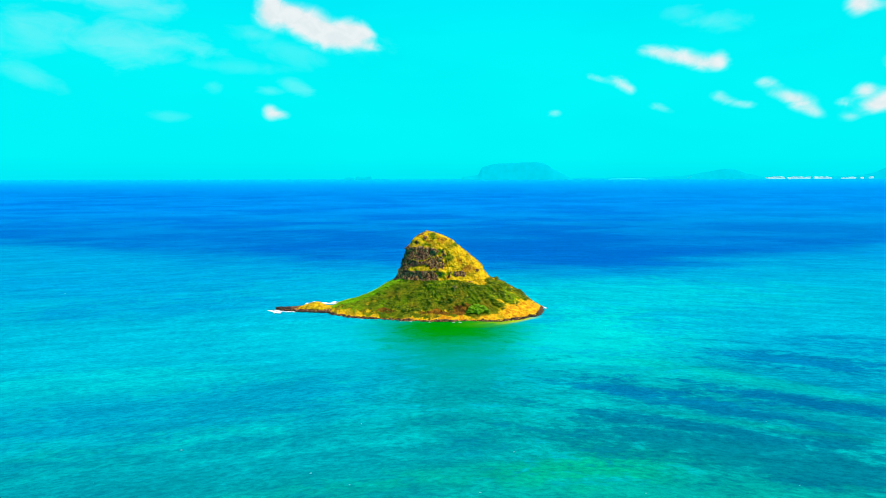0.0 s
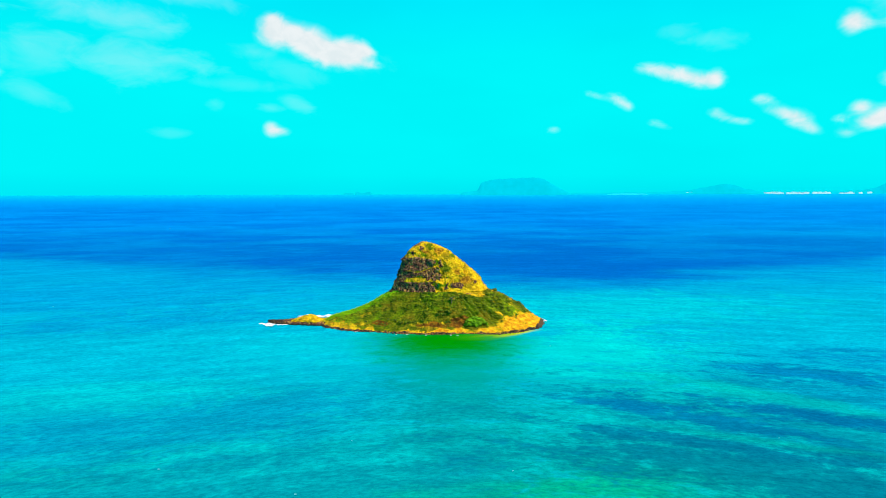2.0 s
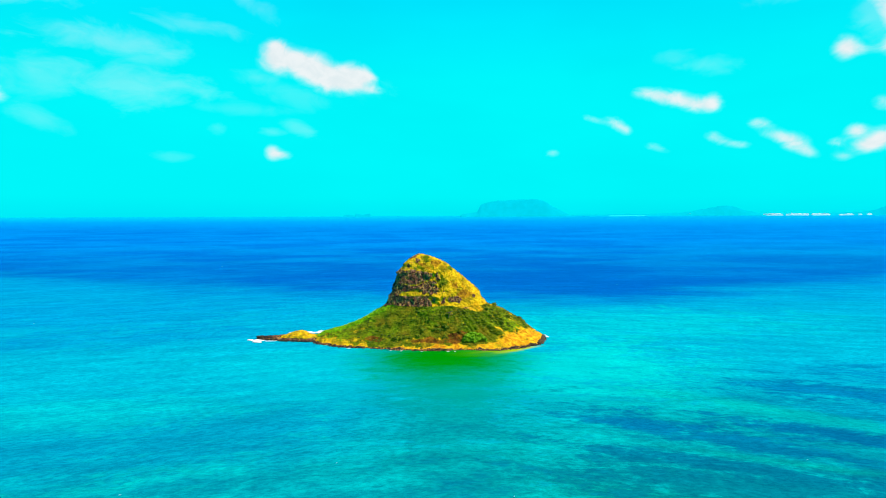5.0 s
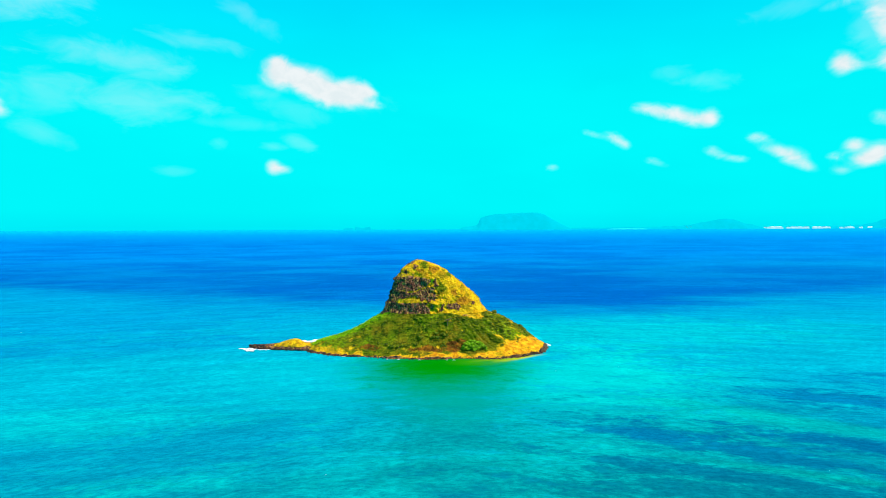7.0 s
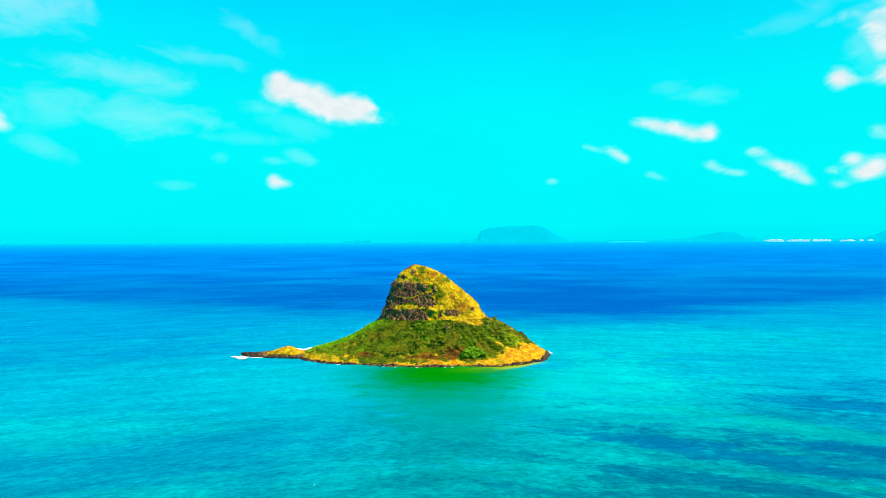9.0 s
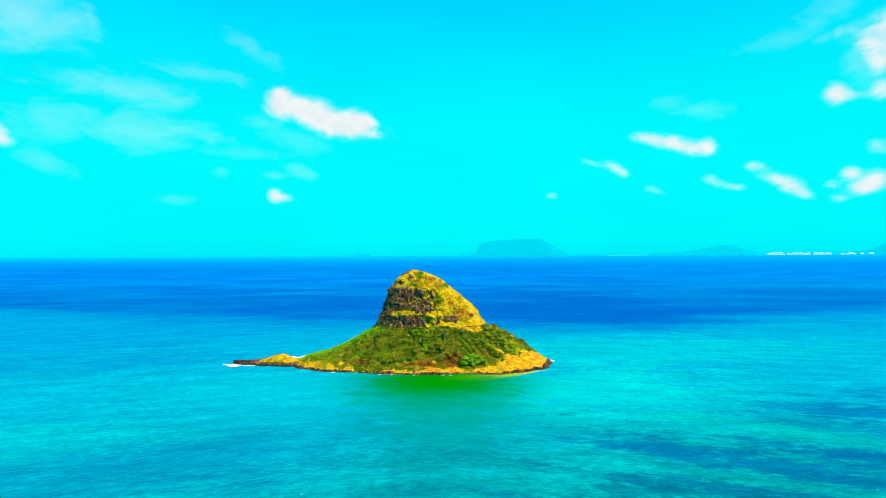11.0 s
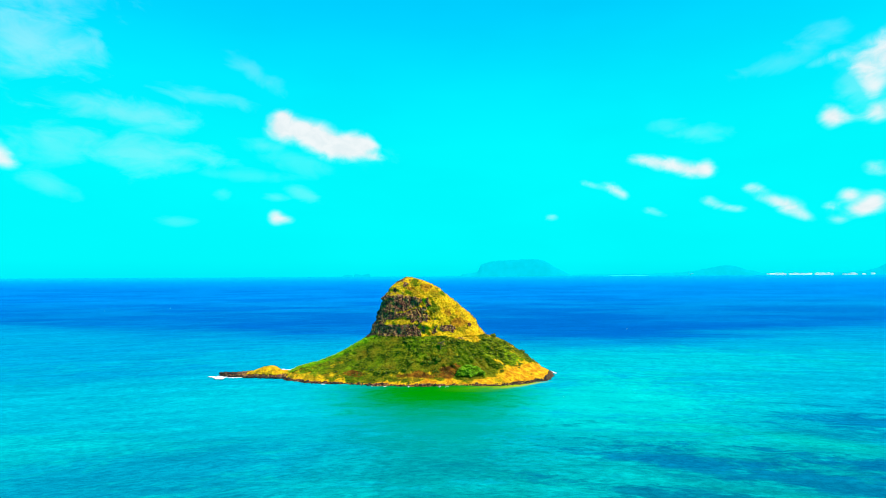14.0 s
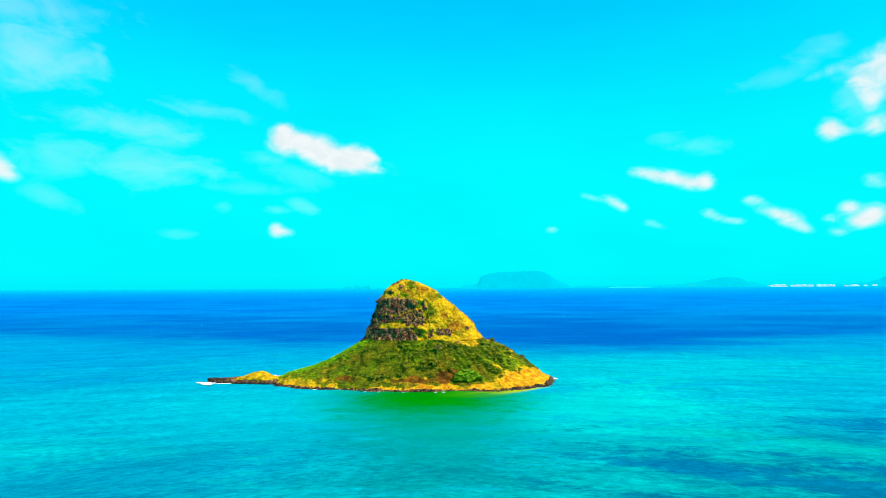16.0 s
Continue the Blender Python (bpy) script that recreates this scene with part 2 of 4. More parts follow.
def rock_material(name="dark_lava", pale=0.65, lo=(0.050, 0.014, 0.011), hi=(0.23, 0.092, 0.045)):
    m, n = material(name)
    p = pos(n)
    a, b = n.noise(p, 1.6, 6, 0.7), n.noise(p, 0.3, 4)
    rnd = n.node("ShaderNodeNewGeometry").outputs["Random Per Island"]
    c = n.mix(n.step(a, 0.38, 0.66), lo, hi)
    # tan highlights of sunlit facets, painted onto a random share of the stones
    c = n.mix(n.step(rnd, 0.60, 1.0, 0.0, pale), c, (0.62, 0.32, 0.11))
    c = n.mix(n.step(b, 0.55, 0.7, 0.0, 0.5 * pale), c, (0.26, 0.17, 0.02))
    finish(n, c, 0.85, a, 0.4, 0.8, 0.25)
    return m


def leaf_material(name, dark, light, tip):
    m, n = material(name)
    p = pos(n)
    rnd = n.node("ShaderNodeNewGeometry").outputs["Random Per Island"]
    a, b = n.noise(p, 2.4, 5, 0.7), n.noise(p, 0.12, 3)
    c = n.mix(n.step(rnd, 0.0, 1.0), dark, light)
    c = n.mix(n.step(a, 0.48, 0.75, 0.0, 0.8), c, tip)
    c = n.mix(n.step(b, 0.52, 0.68, 0.0, 0.6), c, tip)
    lie = n.noise(n.mapping(p, (0.16, 0.16, 0.75)), 1.0, 6, 0.66, 0.6)
    run = n.math("MULTIPLY_ADD", n.noise(fan_out(n, p), 0.6, 6, 0.62, 1.4), 0.55, n.math("MULTIPLY", lie, 0.45))
    c = n.mix(n.step(run, 0.51, 0.60, 0.0, 0.75), c, tip)
    c = n.mix(n.step(run, 0.48, 0.38, 0.0, 0.8), c, dark)
    finish(n, c, 0.8, a, 0.5, 0.8, 0.15)
    return m


def plain_material(name, color, rough=0.8, var=0.35, scale=1.5):
    m, n = material(name)
    a = n.noise(pos(n), scale, 5, 0.6)
    dark = tuple(v * (1 - var) for v in color)
    finish(n, n.mix(n.step(a, 0.3, 0.7), dark, color), rough, a, 0.05, 0.4)
    return m


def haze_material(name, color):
    """Land so far off that the lit air before it is most of what is seen; that haze is emitted by the land itself."""
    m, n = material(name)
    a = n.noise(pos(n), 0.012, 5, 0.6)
    # haze light put into the land's own surface as emission
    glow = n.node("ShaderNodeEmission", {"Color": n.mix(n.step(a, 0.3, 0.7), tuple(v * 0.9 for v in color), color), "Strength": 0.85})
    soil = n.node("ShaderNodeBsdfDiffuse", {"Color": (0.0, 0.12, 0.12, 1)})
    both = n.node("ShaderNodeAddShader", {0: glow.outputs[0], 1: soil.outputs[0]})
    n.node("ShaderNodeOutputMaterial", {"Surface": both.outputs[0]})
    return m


def water_material():
    m, n = material("sea_water")
    p = pos(n)
    s = n.node("ShaderNodeSeparateXYZ", {0: p})
    x, y = s.outputs[0], s.outputs[1]
    # the swell bends round the islet
    bend = n.math("SQRT", n.math("MULTIPLY_ADD", x, x, 6400.0))
    q = n.node("ShaderNodeCombineXYZ", {0: x, 1: n.math("MULTIPLY_ADD", bend, 0.24, y)}).outputs[0]
    far = n.noise(n.mapping(p, (0.0030, 0.0056, 1)), 1.0, 6, 0.54, 0.3)
    midn = n.noise(n.mapping(p, (0.006, 0.014, 1)), 1.0, 6, 0.62, 0.5)
    near = n.noise(n.mapping(q, (0.018, 0.036, 1)), 1.0, 8, 0.68, 0.6)
    shred = n.noise(n.mapping(q, (0.035, 0.085, 1)), 1.0, 8, 0.74, 0.5)
    streak = n.noise(n.mapping(q, (0.045, 0.15, 1)), 1.0, 7, 0.70, 0.3)
    chop = n.noise(n.mapping(q, (0.24, 0.62, 1)), 1.0, 6, 0.76, 0.2)
    swell = n.noise(n.mapping(q, (0.012, 0.085, 1)), 1.0, 3, 0.5, 0.4)
    off = n.math("SUBTRACT", x, 150.0)
    edge = n.math("SQRT", n.math("MULTIPLY_ADD", off, off, 14400.0))
    yw = n.math("ADD", y, n.math("MULTIPLY_ADD", midn, 240.0, -120.0))
    yd = n.math("MULTIPLY_ADD", edge, -0.42, yw)
    # open sea to lagoon
    deep = n.mix(n.step(far, 0.36, 0.62), (0.0, 0.098, 0.43), (0.0, 0.175, 0.49))
    deep = n.mix(n.math("MULTIPLY", n.step(yw, 900.0, 420.0), n.step(far, 0.66, 0.40, 0.45, 0.9)), deep, (0.0, 0.078, 0.375))
    c = n.mix(n.step(yw, -40.0, 330.0), (0.0, 0.315, 0.44), (0.0, 0.24, 0.47))
    c = n.mix(n.step(yd, 30.0, 210.0), c, deep)
    c = n.mix(n.math("MULTIPLY", n.step(yw, -60.0, -250.0), 0.85), c, (0.0, 0.31, 0.285))
    c = n.mix(n.step(x, 250.0, 1600.0, 0.0, 0.65), c, (0.0, 0.22, 0.48))
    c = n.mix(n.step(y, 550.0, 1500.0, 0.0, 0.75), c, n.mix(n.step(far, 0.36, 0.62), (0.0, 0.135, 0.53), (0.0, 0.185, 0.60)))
    # haze towards the horizon, painted into the water colour
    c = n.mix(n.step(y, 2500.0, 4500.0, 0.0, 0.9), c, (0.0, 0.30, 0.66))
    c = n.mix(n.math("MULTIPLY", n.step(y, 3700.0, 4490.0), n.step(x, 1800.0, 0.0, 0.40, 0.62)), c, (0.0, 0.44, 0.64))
    # reef and sand under the water, and the islet's reflection painted in: x, y, half-length, half-width, lean, colour,
    # weight
    grit = n.noise(n.mapping(q, (0.13, 0.27, 1)), 1.0, 6, 0.72, 0.4)
    jitter = n.math("MULTIPLY_ADD", shred, 3.2, n.math("MULTIPLY_ADD", near, 2.2, n.math("MULTIPLY_ADD", grit, 2.4, -3.9)))
    def water_patch(c, bx, by, a, b, lean, tone, weight, rim, soft):
        dx, dy = n.math("SUBTRACT", x, float(bx)), n.math("SUBTRACT", y, float(by))
        ca, sa = math.cos(lean), math.sin(lean)
        u = n.math("MULTIPLY_ADD", dx, ca / a, n.math("MULTIPLY", dy, sa / a))
        v = n.math("MULTIPLY_ADD", dx, -sa / b, n.math("MULTIPLY", dy, ca / b))
        d = n.math("SQRT", n.math("MULTIPLY_ADD", u, u, n.math("MULTIPLY", v, v)))
        return n.mix(n.step(n.math("MULTIPLY_ADD", jitter, rim, d), 1.35, soft, 0.0, weight), c, tone)
    for row in BEDS_AND_REFLECTION:
        c = water_patch(c, *row, 1.05, 0.3)
    # light and dark of the waves and of the ruffled patches, painted into the colour
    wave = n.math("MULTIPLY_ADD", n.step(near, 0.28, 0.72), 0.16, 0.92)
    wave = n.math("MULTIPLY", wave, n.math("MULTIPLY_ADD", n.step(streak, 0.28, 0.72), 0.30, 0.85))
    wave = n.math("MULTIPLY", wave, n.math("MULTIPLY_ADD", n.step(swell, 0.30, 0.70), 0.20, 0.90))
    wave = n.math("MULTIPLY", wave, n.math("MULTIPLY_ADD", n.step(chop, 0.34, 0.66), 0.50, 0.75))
    # smoother water in the lee in front of the islet: the painted waves fade
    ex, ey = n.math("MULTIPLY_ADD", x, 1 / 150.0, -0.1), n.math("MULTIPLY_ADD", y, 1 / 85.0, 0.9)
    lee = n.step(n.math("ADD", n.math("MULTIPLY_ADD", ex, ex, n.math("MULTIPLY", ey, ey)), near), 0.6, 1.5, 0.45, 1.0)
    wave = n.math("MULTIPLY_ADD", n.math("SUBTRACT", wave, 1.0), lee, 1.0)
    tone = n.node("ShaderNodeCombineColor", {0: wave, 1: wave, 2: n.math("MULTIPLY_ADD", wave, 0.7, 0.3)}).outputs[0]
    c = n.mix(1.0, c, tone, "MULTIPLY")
    # the hill's green reflection, painted on, and the yellow shoals
    for row in REFLECTION_AND_SHOALS:
        c = water_patch(c, *row, 0.22, 0.25)
    c = n.mix(1.0, c, (1.0, 0.97, 0.97), "MULTIPLY")
    h = n.math("MULTIPLY_ADD", n.noise(n.mapping(q, (0.05, 0.16, 1)), 1.0, 3), 1.5, chop)
    bump = n.node("ShaderNodeBump", {"Height": h, "Distance": 1.0, "Strength": 0.45}).outputs[0]
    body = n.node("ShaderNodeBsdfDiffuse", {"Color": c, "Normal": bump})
    gloss = n.node("ShaderNodeBsdfGlossy", {"Color": (0.0, 0.85, 1.0, 1.0), "Roughness": 0.16, "Normal": bump})
    both = n.node("ShaderNodeMixShader", {0: 0.075, 1: body.outputs[0], 2: gloss.outputs[0]})
    n.node("ShaderNodeOutputMaterial", {"Surface": both.outputs[0]})
    return m


BEDS_AND_REFLECTION = [
    (125, -185, 140, 85, -0.1, (0.0, 0.31, 0.28), 0.7),
    (30, -258, 260, 52, 0.0, (0.0, 0.25, 0.19), 0.75), (-125, -178, 150, 34, 0.2, (0.0, 0.235, 0.37), 0.6), (-185, -138, 85, 24, 0.1, (0.0, 0.42, 0.44), 0.65),
    (150, 45, 190, 65, 0.1, (0.0, 0.42, 0.46), 0.8), (-75, -58, 95, 50, 0.05, (0.0, 0.40, 0.47), 0.85),
    (104, -72, 90, 66, 0.0, (0.0, 0.47, 0.45), 0.95), (-200, -80, 90, 40, 0.0, (0.0, 0.34, 0.46), 0.5),
    (-230, 20, 120, 34, 0.15, (0.0, 0.20, 0.42), 0.6), (-95, -160, 110, 26, 0.3, (0.0, 0.19, 0.33), 0.5),
    # first on this line: dark reflection of the islet, painted into the water
    (12, -170, 42, 110, 0.0, (0.0, 0.215, 0.225), 0.65), (-330, 130, 220, 95, 0.1, (0.0, 0.215, 0.47), 0.6), (330, -115, 130, 30, -0.2, (0.0, 0.15, 0.34), 0.7),
    (175, -205, 120, 46, -0.35, (0.0, 0.165, 0.24), 0.74), (225, -165, 90, 34, -0.5, (0.0, 0.145, 0.29), 0.75),
    (122, -179, 68, 12, -0.57, (0.0, 0.115, 0.24), 0.8), (180, -182, 70, 10, -0.45, (0.0, 0.11, 0.25), 0.80), (215, -196, 60, 8, -0.42, (0.0, 0.11, 0.24), 0.80),
    (120, -205, 66, 8, -0.38, (0.0, 0.105, 0.21), 0.75), (88, -160, 46, 6, -0.4, (0.0, 0.125, 0.27), 0.65), (212, -126, 56, 15, -0.4, (0.0, 0.125, 0.30), 0.8),
    (165, -150, 85, 9, -0.55, (0.0, 0.36, 0.30), 0.6), (150, -208, 60, 5, -0.4, (0.0, 0.30, 0.22), 0.6), (195, -172, 60, 5, -0.45, (0.0, 0.30, 0.30), 0.6),
    (80, -222, 50, 7, -0.25, (0.0, 0.31, 0.19), 0.45), (-20, -236, 70, 8, 0.1, (0.0, 0.32, 0.18), 0.45),
    (60, -232, 50, 12, 0.1, (0.0, 0.33, 0.13), 0.6),
    (128, -228, 95, 21, -0.25, (0.0, 0.13, 0.19), 0.84), (-95, -228, 120, 28, 0.1, (0.0, 0.205, 0.28), 0.65), (160, -218, 60, 9, -0.4, (0.0, 0.115, 0.19), 0.7),
]
# green entries paint the hill's reflection; yellow ones are sandy shoals
REFLECTION_AND_SHOALS = [(14, -88, 42, 62, 0.0, (0.0, 0.27, 0.17), 0.65), (14, -46, 58, 52, 0.05, (0.0, 0.22, 0.0), 1.0), (42, -36, 24, 10, 0.2, (0.03, 0.26, 0.0), 0.8),
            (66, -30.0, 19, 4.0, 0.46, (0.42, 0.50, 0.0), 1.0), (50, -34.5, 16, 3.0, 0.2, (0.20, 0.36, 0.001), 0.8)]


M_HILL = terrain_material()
M_ROCK = rock_material("dark_lava", 0.8, (0.045, 0.010, 0.010), (0.26, 0.095, 0.055))
M_BENCH = rock_material("black_bench", 0.16, (0.008, 0.006, 0.006), (0.042, 0.028, 0.020))
M_SHRUB = leaf_material("shrub_leaves", (0.014, 0.036, 0.001), (0.10, 0.145, 0.002), (0.22, 0.24, 0.004))
M_TREE = leaf_material("tree_leaves", (0.05, 0.14, 0.002), (0.16, 0.34, 0.003), (0.28, 0.48, 0.004))
M_STRAW = leaf_material("dry_grass_blades", (0.30, 0.16, 0.004), (0.82, 0.52, 0.008), (0.80, 0.50, 0.008))
M_GRASS = leaf_material("green_grass_blades", (0.026, 0.058, 0.001), (0.13, 0.17, 0.002), (0.24, 0.23, 0.004))
M_RIM_GRASS = leaf_material("rim_grass_blades", (0.11, 0.30, 0.001), (0.22, 0.54, 0.002), (0.28, 0.60, 0.002))
M_BARK = plain_material("bark", (0.16, 0.11, 0.06))
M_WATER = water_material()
M_FOAM = plain_material("sea_foam", (0.85, 0.88, 0.88), 0.7, 0.2, 0.8)
M_REEF = plain_material("far_reef", (0.0, 0.12, 0.30), 0.9, 0.2, 0.02)
M_CREST = plain_material("broken_crest", (0.20, 0.62, 0.68), 0.7, 0.3, 0.8)
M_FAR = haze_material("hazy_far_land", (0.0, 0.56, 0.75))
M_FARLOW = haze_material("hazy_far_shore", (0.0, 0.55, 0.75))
M_WHITE = plain_material("pale_walls", (0.78, 0.84, 0.78), 0.8, 0.1, 0.05)
# sand with the cyan of the haze put into its colour
M_SAND = plain_material("hazy_far_sand", (0.0, 0.55, 0.66), 0.9, 0.1, 0.02)
M_FARROOF = plain_material("far_roof", (0.10, 0.38, 0.52), 0.9, 0.1, 0.05)


# ---- helpers for meshes ----
def mesh_of(name, verts, faces, mat, smooth=False):
    me = bpy.data.meshes.new(name)
    me.from_pydata([tuple(v) for v in verts], [], [tuple(f) for f in faces])
    me.materials.append(mat)
    if smooth:
        me.polygons.foreach_set("use_smooth", [True] * len(me.polygons))
    me.update()
    return me


def thing(name, me, label, category, group="", kind=""):
    return tagged(new(name, me), label, category, group, kind)


def under(name, me, parent, label="", kind=""):
    ob = new(name, me)
    ob.parent = parent
    ob.matrix_parent_inverse = Matrix.Translation(-parent.location) if parent.parent is None else Matrix()
    return tagged(ob, label, kind=kind)


def fract(p, scale, seed=0.0, octaves=4):
    return noise.fractal(Vector((p[0] * scale + seed, p[1] * scale - seed, p[2] * scale + seed * 0.7)), 1.0, 2.1, octaves)


def ico(level):
    bm = bmesh.new()
    bmesh.ops.create_icosphere(bm, subdivisions=level, radius=1.0)
    v = np.array([q.co[:] for q in bm.verts])
    f = np.array([[q.index for q in t.verts] for t in bm.faces])
    bm.free()
    return v, f


ICO1, ICO2 = ico(1), ico(2)


class Heap:
    """Gathers many small shapes into one mesh."""

    def __init__(self):
        self.v, self.f, self.n = [], [], 0

    def add(self, v, f):
        self.v.append(np.asarray(v, float))
        self.f.extend((np.asarray(f) + self.n).tolist())
        self.n += len(v)

    def mesh(self, name, mat, smooth=False):
        return mesh_of(name, np.concatenate(self.v), self.f, mat, smooth)


def lump(rng, size, rough=0.25, shape=ICO1):
    """An uneven lump: a ball pushed in and out, squashed and turned."""
    v, f = shape
    k = 1 + rng.uniform(-rough, rough, len(v))[:, None]
    a = rng.uniform(0, 6.283)
    r = np.array([[math.cos(a), -math.sin(a), 0], [math.sin(a), math.cos(a), 0], [0, 0, 1]])
    return (v * k * np.array(size)) @ r.T, f


# ---- the sea: one sheet to the horizon ----
def sea():
    def spread(lo, hi, mid0, mid1, step, grow):
        a = list(np.arange(mid0, mid1 + 0.1, step))
        s = step
        while a[-1] < hi:
            s *= grow
            a.append(min(hi, a[-1] + s))
        s = step
        while a[0] > lo:
            s *= grow
            a.insert(0, max(lo, a[0] - s))
        return np.array(a)
    xs, ys = spread(-4700, 4700, -260, 260, 3.0, 1.06), spread(-1600, 4500, -300, 120, 2.0, 1.05)
    X, Y = np.meshgrid(xs, ys)
    Z = np.zeros_like(X)
    rng = np.random.default_rng(5)
    fade = np.exp(-((X / 420) ** 2 + ((Y + 90) / 420) ** 2))
    for _ in range(26):
        lam, a = rng.uniform(6, 26), rng.normal(1.45, 0.32)
        kx, ky = math.cos(a) * 6.283 / lam, math.sin(a) * 6.283 / lam
        Z += fade * 0.010 * lam ** 0.6 * np.sin(kx * X + ky * Y + rng.uniform(0, 6.283))
    # beyond the lagoon the sheet lifts very slightly, up to the line of the horizon
    Z += 74.0 * np.clip((Y - 2300) / 2200, 0, 1) ** 1.6
    nx, ny = len(xs), len(ys)
    idx = np.arange(nx * ny).reshape(ny, nx)
    f = np.stack([idx[:-1, :-1], idx[:-1, 1:], idx[1:, 1:], idx[1:, :-1]], -1).reshape(-1, 4)
    v = np.stack([X, Y, Z], -1).reshape(-1, 3)
    me = mesh_of("water", v.tolist(), f.tolist(), M_WATER, True)
    thing("water", me, "turquoise lagoon and deep blue sea, lightly rippled", "water", kind="structure")


sea()

# ---- the island ----
# height, west edge, east edge, front edge, back edge, x of the foremost point
LEVELS = np.array([
    (-4, -92, 100, -41, 62, 45), (0, -84, 92.5, -33, 56, 45), (1.5, -82.2, 90.9, -29.5, 53, 44), (4, -78.7, 86.5, -24.5, 49, 36),
    (6.5, -71, 83.3, -21, 45, 28), (8.5, -62, 81.3, -19, 42, 24), (11, -54.9, 77.9, -17, 40, 20), (14, -47.9, 73.1, -14.5, 37, 17),
    (18, -41, 67.1, -12, 34, 15), (22, -34.3, 60.7, -9.5, 31, 13), (25, -28.3, 52.2, -7, 28, 12), (27, -26, 48.2, -5.2, 26.5, 11),
    (32, -24.6, 44.4, -4, 25, 10), (37, -23.2, 41.2, -2.5, 23.5, 8), (42, -21.2, 36.8, -1.2, 22, 7),
])
TOPS = np.array([
    (46, -19.8, 31.7, 0, 21, 5), (52, -17.9, 24.8, 1.3, 19, 2.5), (56.7, -14, 18.4, 3, 17, 0.5), (60, -10.6, 12.6, 4.8, 15, -0.5),
    (62.6, -7, 6.6, 6.5, 13, -1.5), (63.9, -4.2, 1, 8.2, 11.4, -2.2), (64.2, -2.9, -1.9, 9.5, 10.2, -2.4),
])
LEVELS = np.concatenate([LEVELS, TOPS])
NT = 560


def level(z):
    """West, east, front and back edge and the foremost x at height z, with the corners of the profile eased."""
    out = []
    for k in range(1, 6):
        out.append(sum(q * np.interp(min(z + d, 64.2), LEVELS[:, 0], LEVELS[:, k]) for d, q in ((-0.8, 0.25), (0, 0.5), (0.8, 0.25))))
    return out


def zones(p, crown):
    """Shares of bare rock, greenery, bare earth and lime tint (ridge rim included) at a place on the hill."""
    x, y, z = p
    q = fract(p, 0.09, 3.0)
    q2 = fract(p, 0.30, 7.0, 3)
    rock = green = earth = lime = 0.0

    def blob(cx, cz, rx, rz):
        """1 in the middle of a patch, 0 at its uneven rim."""
        return float(np.clip(1.15 - math.hypot((x - cx) / rx, (z - cz) / rz) + 0.55 * q + 0.25 * q2, 0, 1))
    if crown:
        e = x + 8 * q + 5 * q2
        zz = z + 2.2 * q + 1.6 * q2 + 0.05 * x
        upper = 36.4 < zz < 51.0 and e < 13 - 0.2 * (z - 36)
        lower = z < 33.6 + 1.6 * q2 and e < 13
        stack = e < -15 and z < 50          # the western corner is rock all the way up
        nook = blob(22, 31, 7, 2.8) > 0.45
        ledge = abs(z - 43.5 - 0.10 * x - 2.0 * q) < 0.15 + 1.1 * q2
        rock = 0.95 if (upper and not ledge or lower or nook or stack) else 0.08
        if z > 51 and e < -1:
            rock = max(rock, 0.36 + 0.8 * max(0, q2))
        if blob(38, 33, 4, 3) > 0.75 or blob(33, 25, 9, 1.2) > 0.7:
            rock = 0.7
        green = max(0.16 + 0.12 * q2, 0.68 * blob(15, 45, 7, 8), 0.66 * blob(20, 54, 6, 5), 0.72 * blob(2, 61, 9, 5), 0.5 * blob(-8, 55, 8, 3))
        if rock > 0.6:
            green = 0.0
        earth = 0.0 if rock > 0.6 else max(0.1, 0.95 * blob(11, 58, 6, 4), 0.9 * blob(33, 35, 8, 4), 0.8 * blob(37, 27, 6, 3), 0.8 * blob(24, 41, 4, 3), 0.7 * blob(-2, 57, 6, 2))
    else:
        green = 0.80 + 0.25 * q + 0.2 * q2
        west = float(np.clip((-38 - x) / 22, 0, 1))
        green -= 0.36 * west * float(np.clip((7.5 - z) / 4, 0, 1))
        low = float(np.clip(((3.1 if x > 0 else 1.7) + (2.4 if x > 0 else 4.0) * q + 1.6 * q2 - z) / 1.0, 0, 1))
        green -= low
        side = float(np.clip((x - 44) / 22, 0, 1))
        green -= 0.95 * side * float(np.clip((7.4 + 6 * q + 4 * q2 - z) / 4, 0, 1))
        earth = (0.85 + 0.5 * q2) * low if x > -32 else (0.55 + 0.5 * q2) * low
        brown = max(blob(4, 4.8, 29, 2.8), blob(24, 7.5, 12, 4.4), 0.85 * blob(-34, 5.4, 14, 2.2))
        earth, green = max(earth, 0.98 * brown), green - 0.3 * brown
        turn = math.atan2(y - 8, x - 10)
        spur = noise.noise(Vector((turn * 15.0, z * 0.06, 9.0))) + 0.5 * noise.noise(Vector((turn * 34.0, z * 0.10, 3.0)))
        green -= 0.95 * max(0.0, spur - 0.15) * float(np.clip((x - 18) / 20, 0.18, 1))
        pale = max(blob(31, 17, 7, 3), blob(-52, 12, 8, 3), blob(60, 15, 6, 2), blob(22, 22, 3, 3))
        green -= 0.15 * pale
        earth = max(earth, side * (0.75 + 0.4 * q + 0.3 * q2) * float(np.clip((10 - z) / 3, 0, 1)))
        if z < 0.9 + 0.5 * q + 0.5 * q2:
            rock, green, earth = 1.0, 0.0, 0.0
        # bright rim of light along the western ridge, painted as lime tint
        crest = math.exp(-((y - MID_Y) / 6.0) ** 2) if x < -20 else 0.0
        lime = 0.22 * west + 0.18 * float(np.clip((-10 - x) / 26, 0, 1)) + 1.3 * crest + 0.5 * q + 0.35 * blob(66, 14, 14, 6)
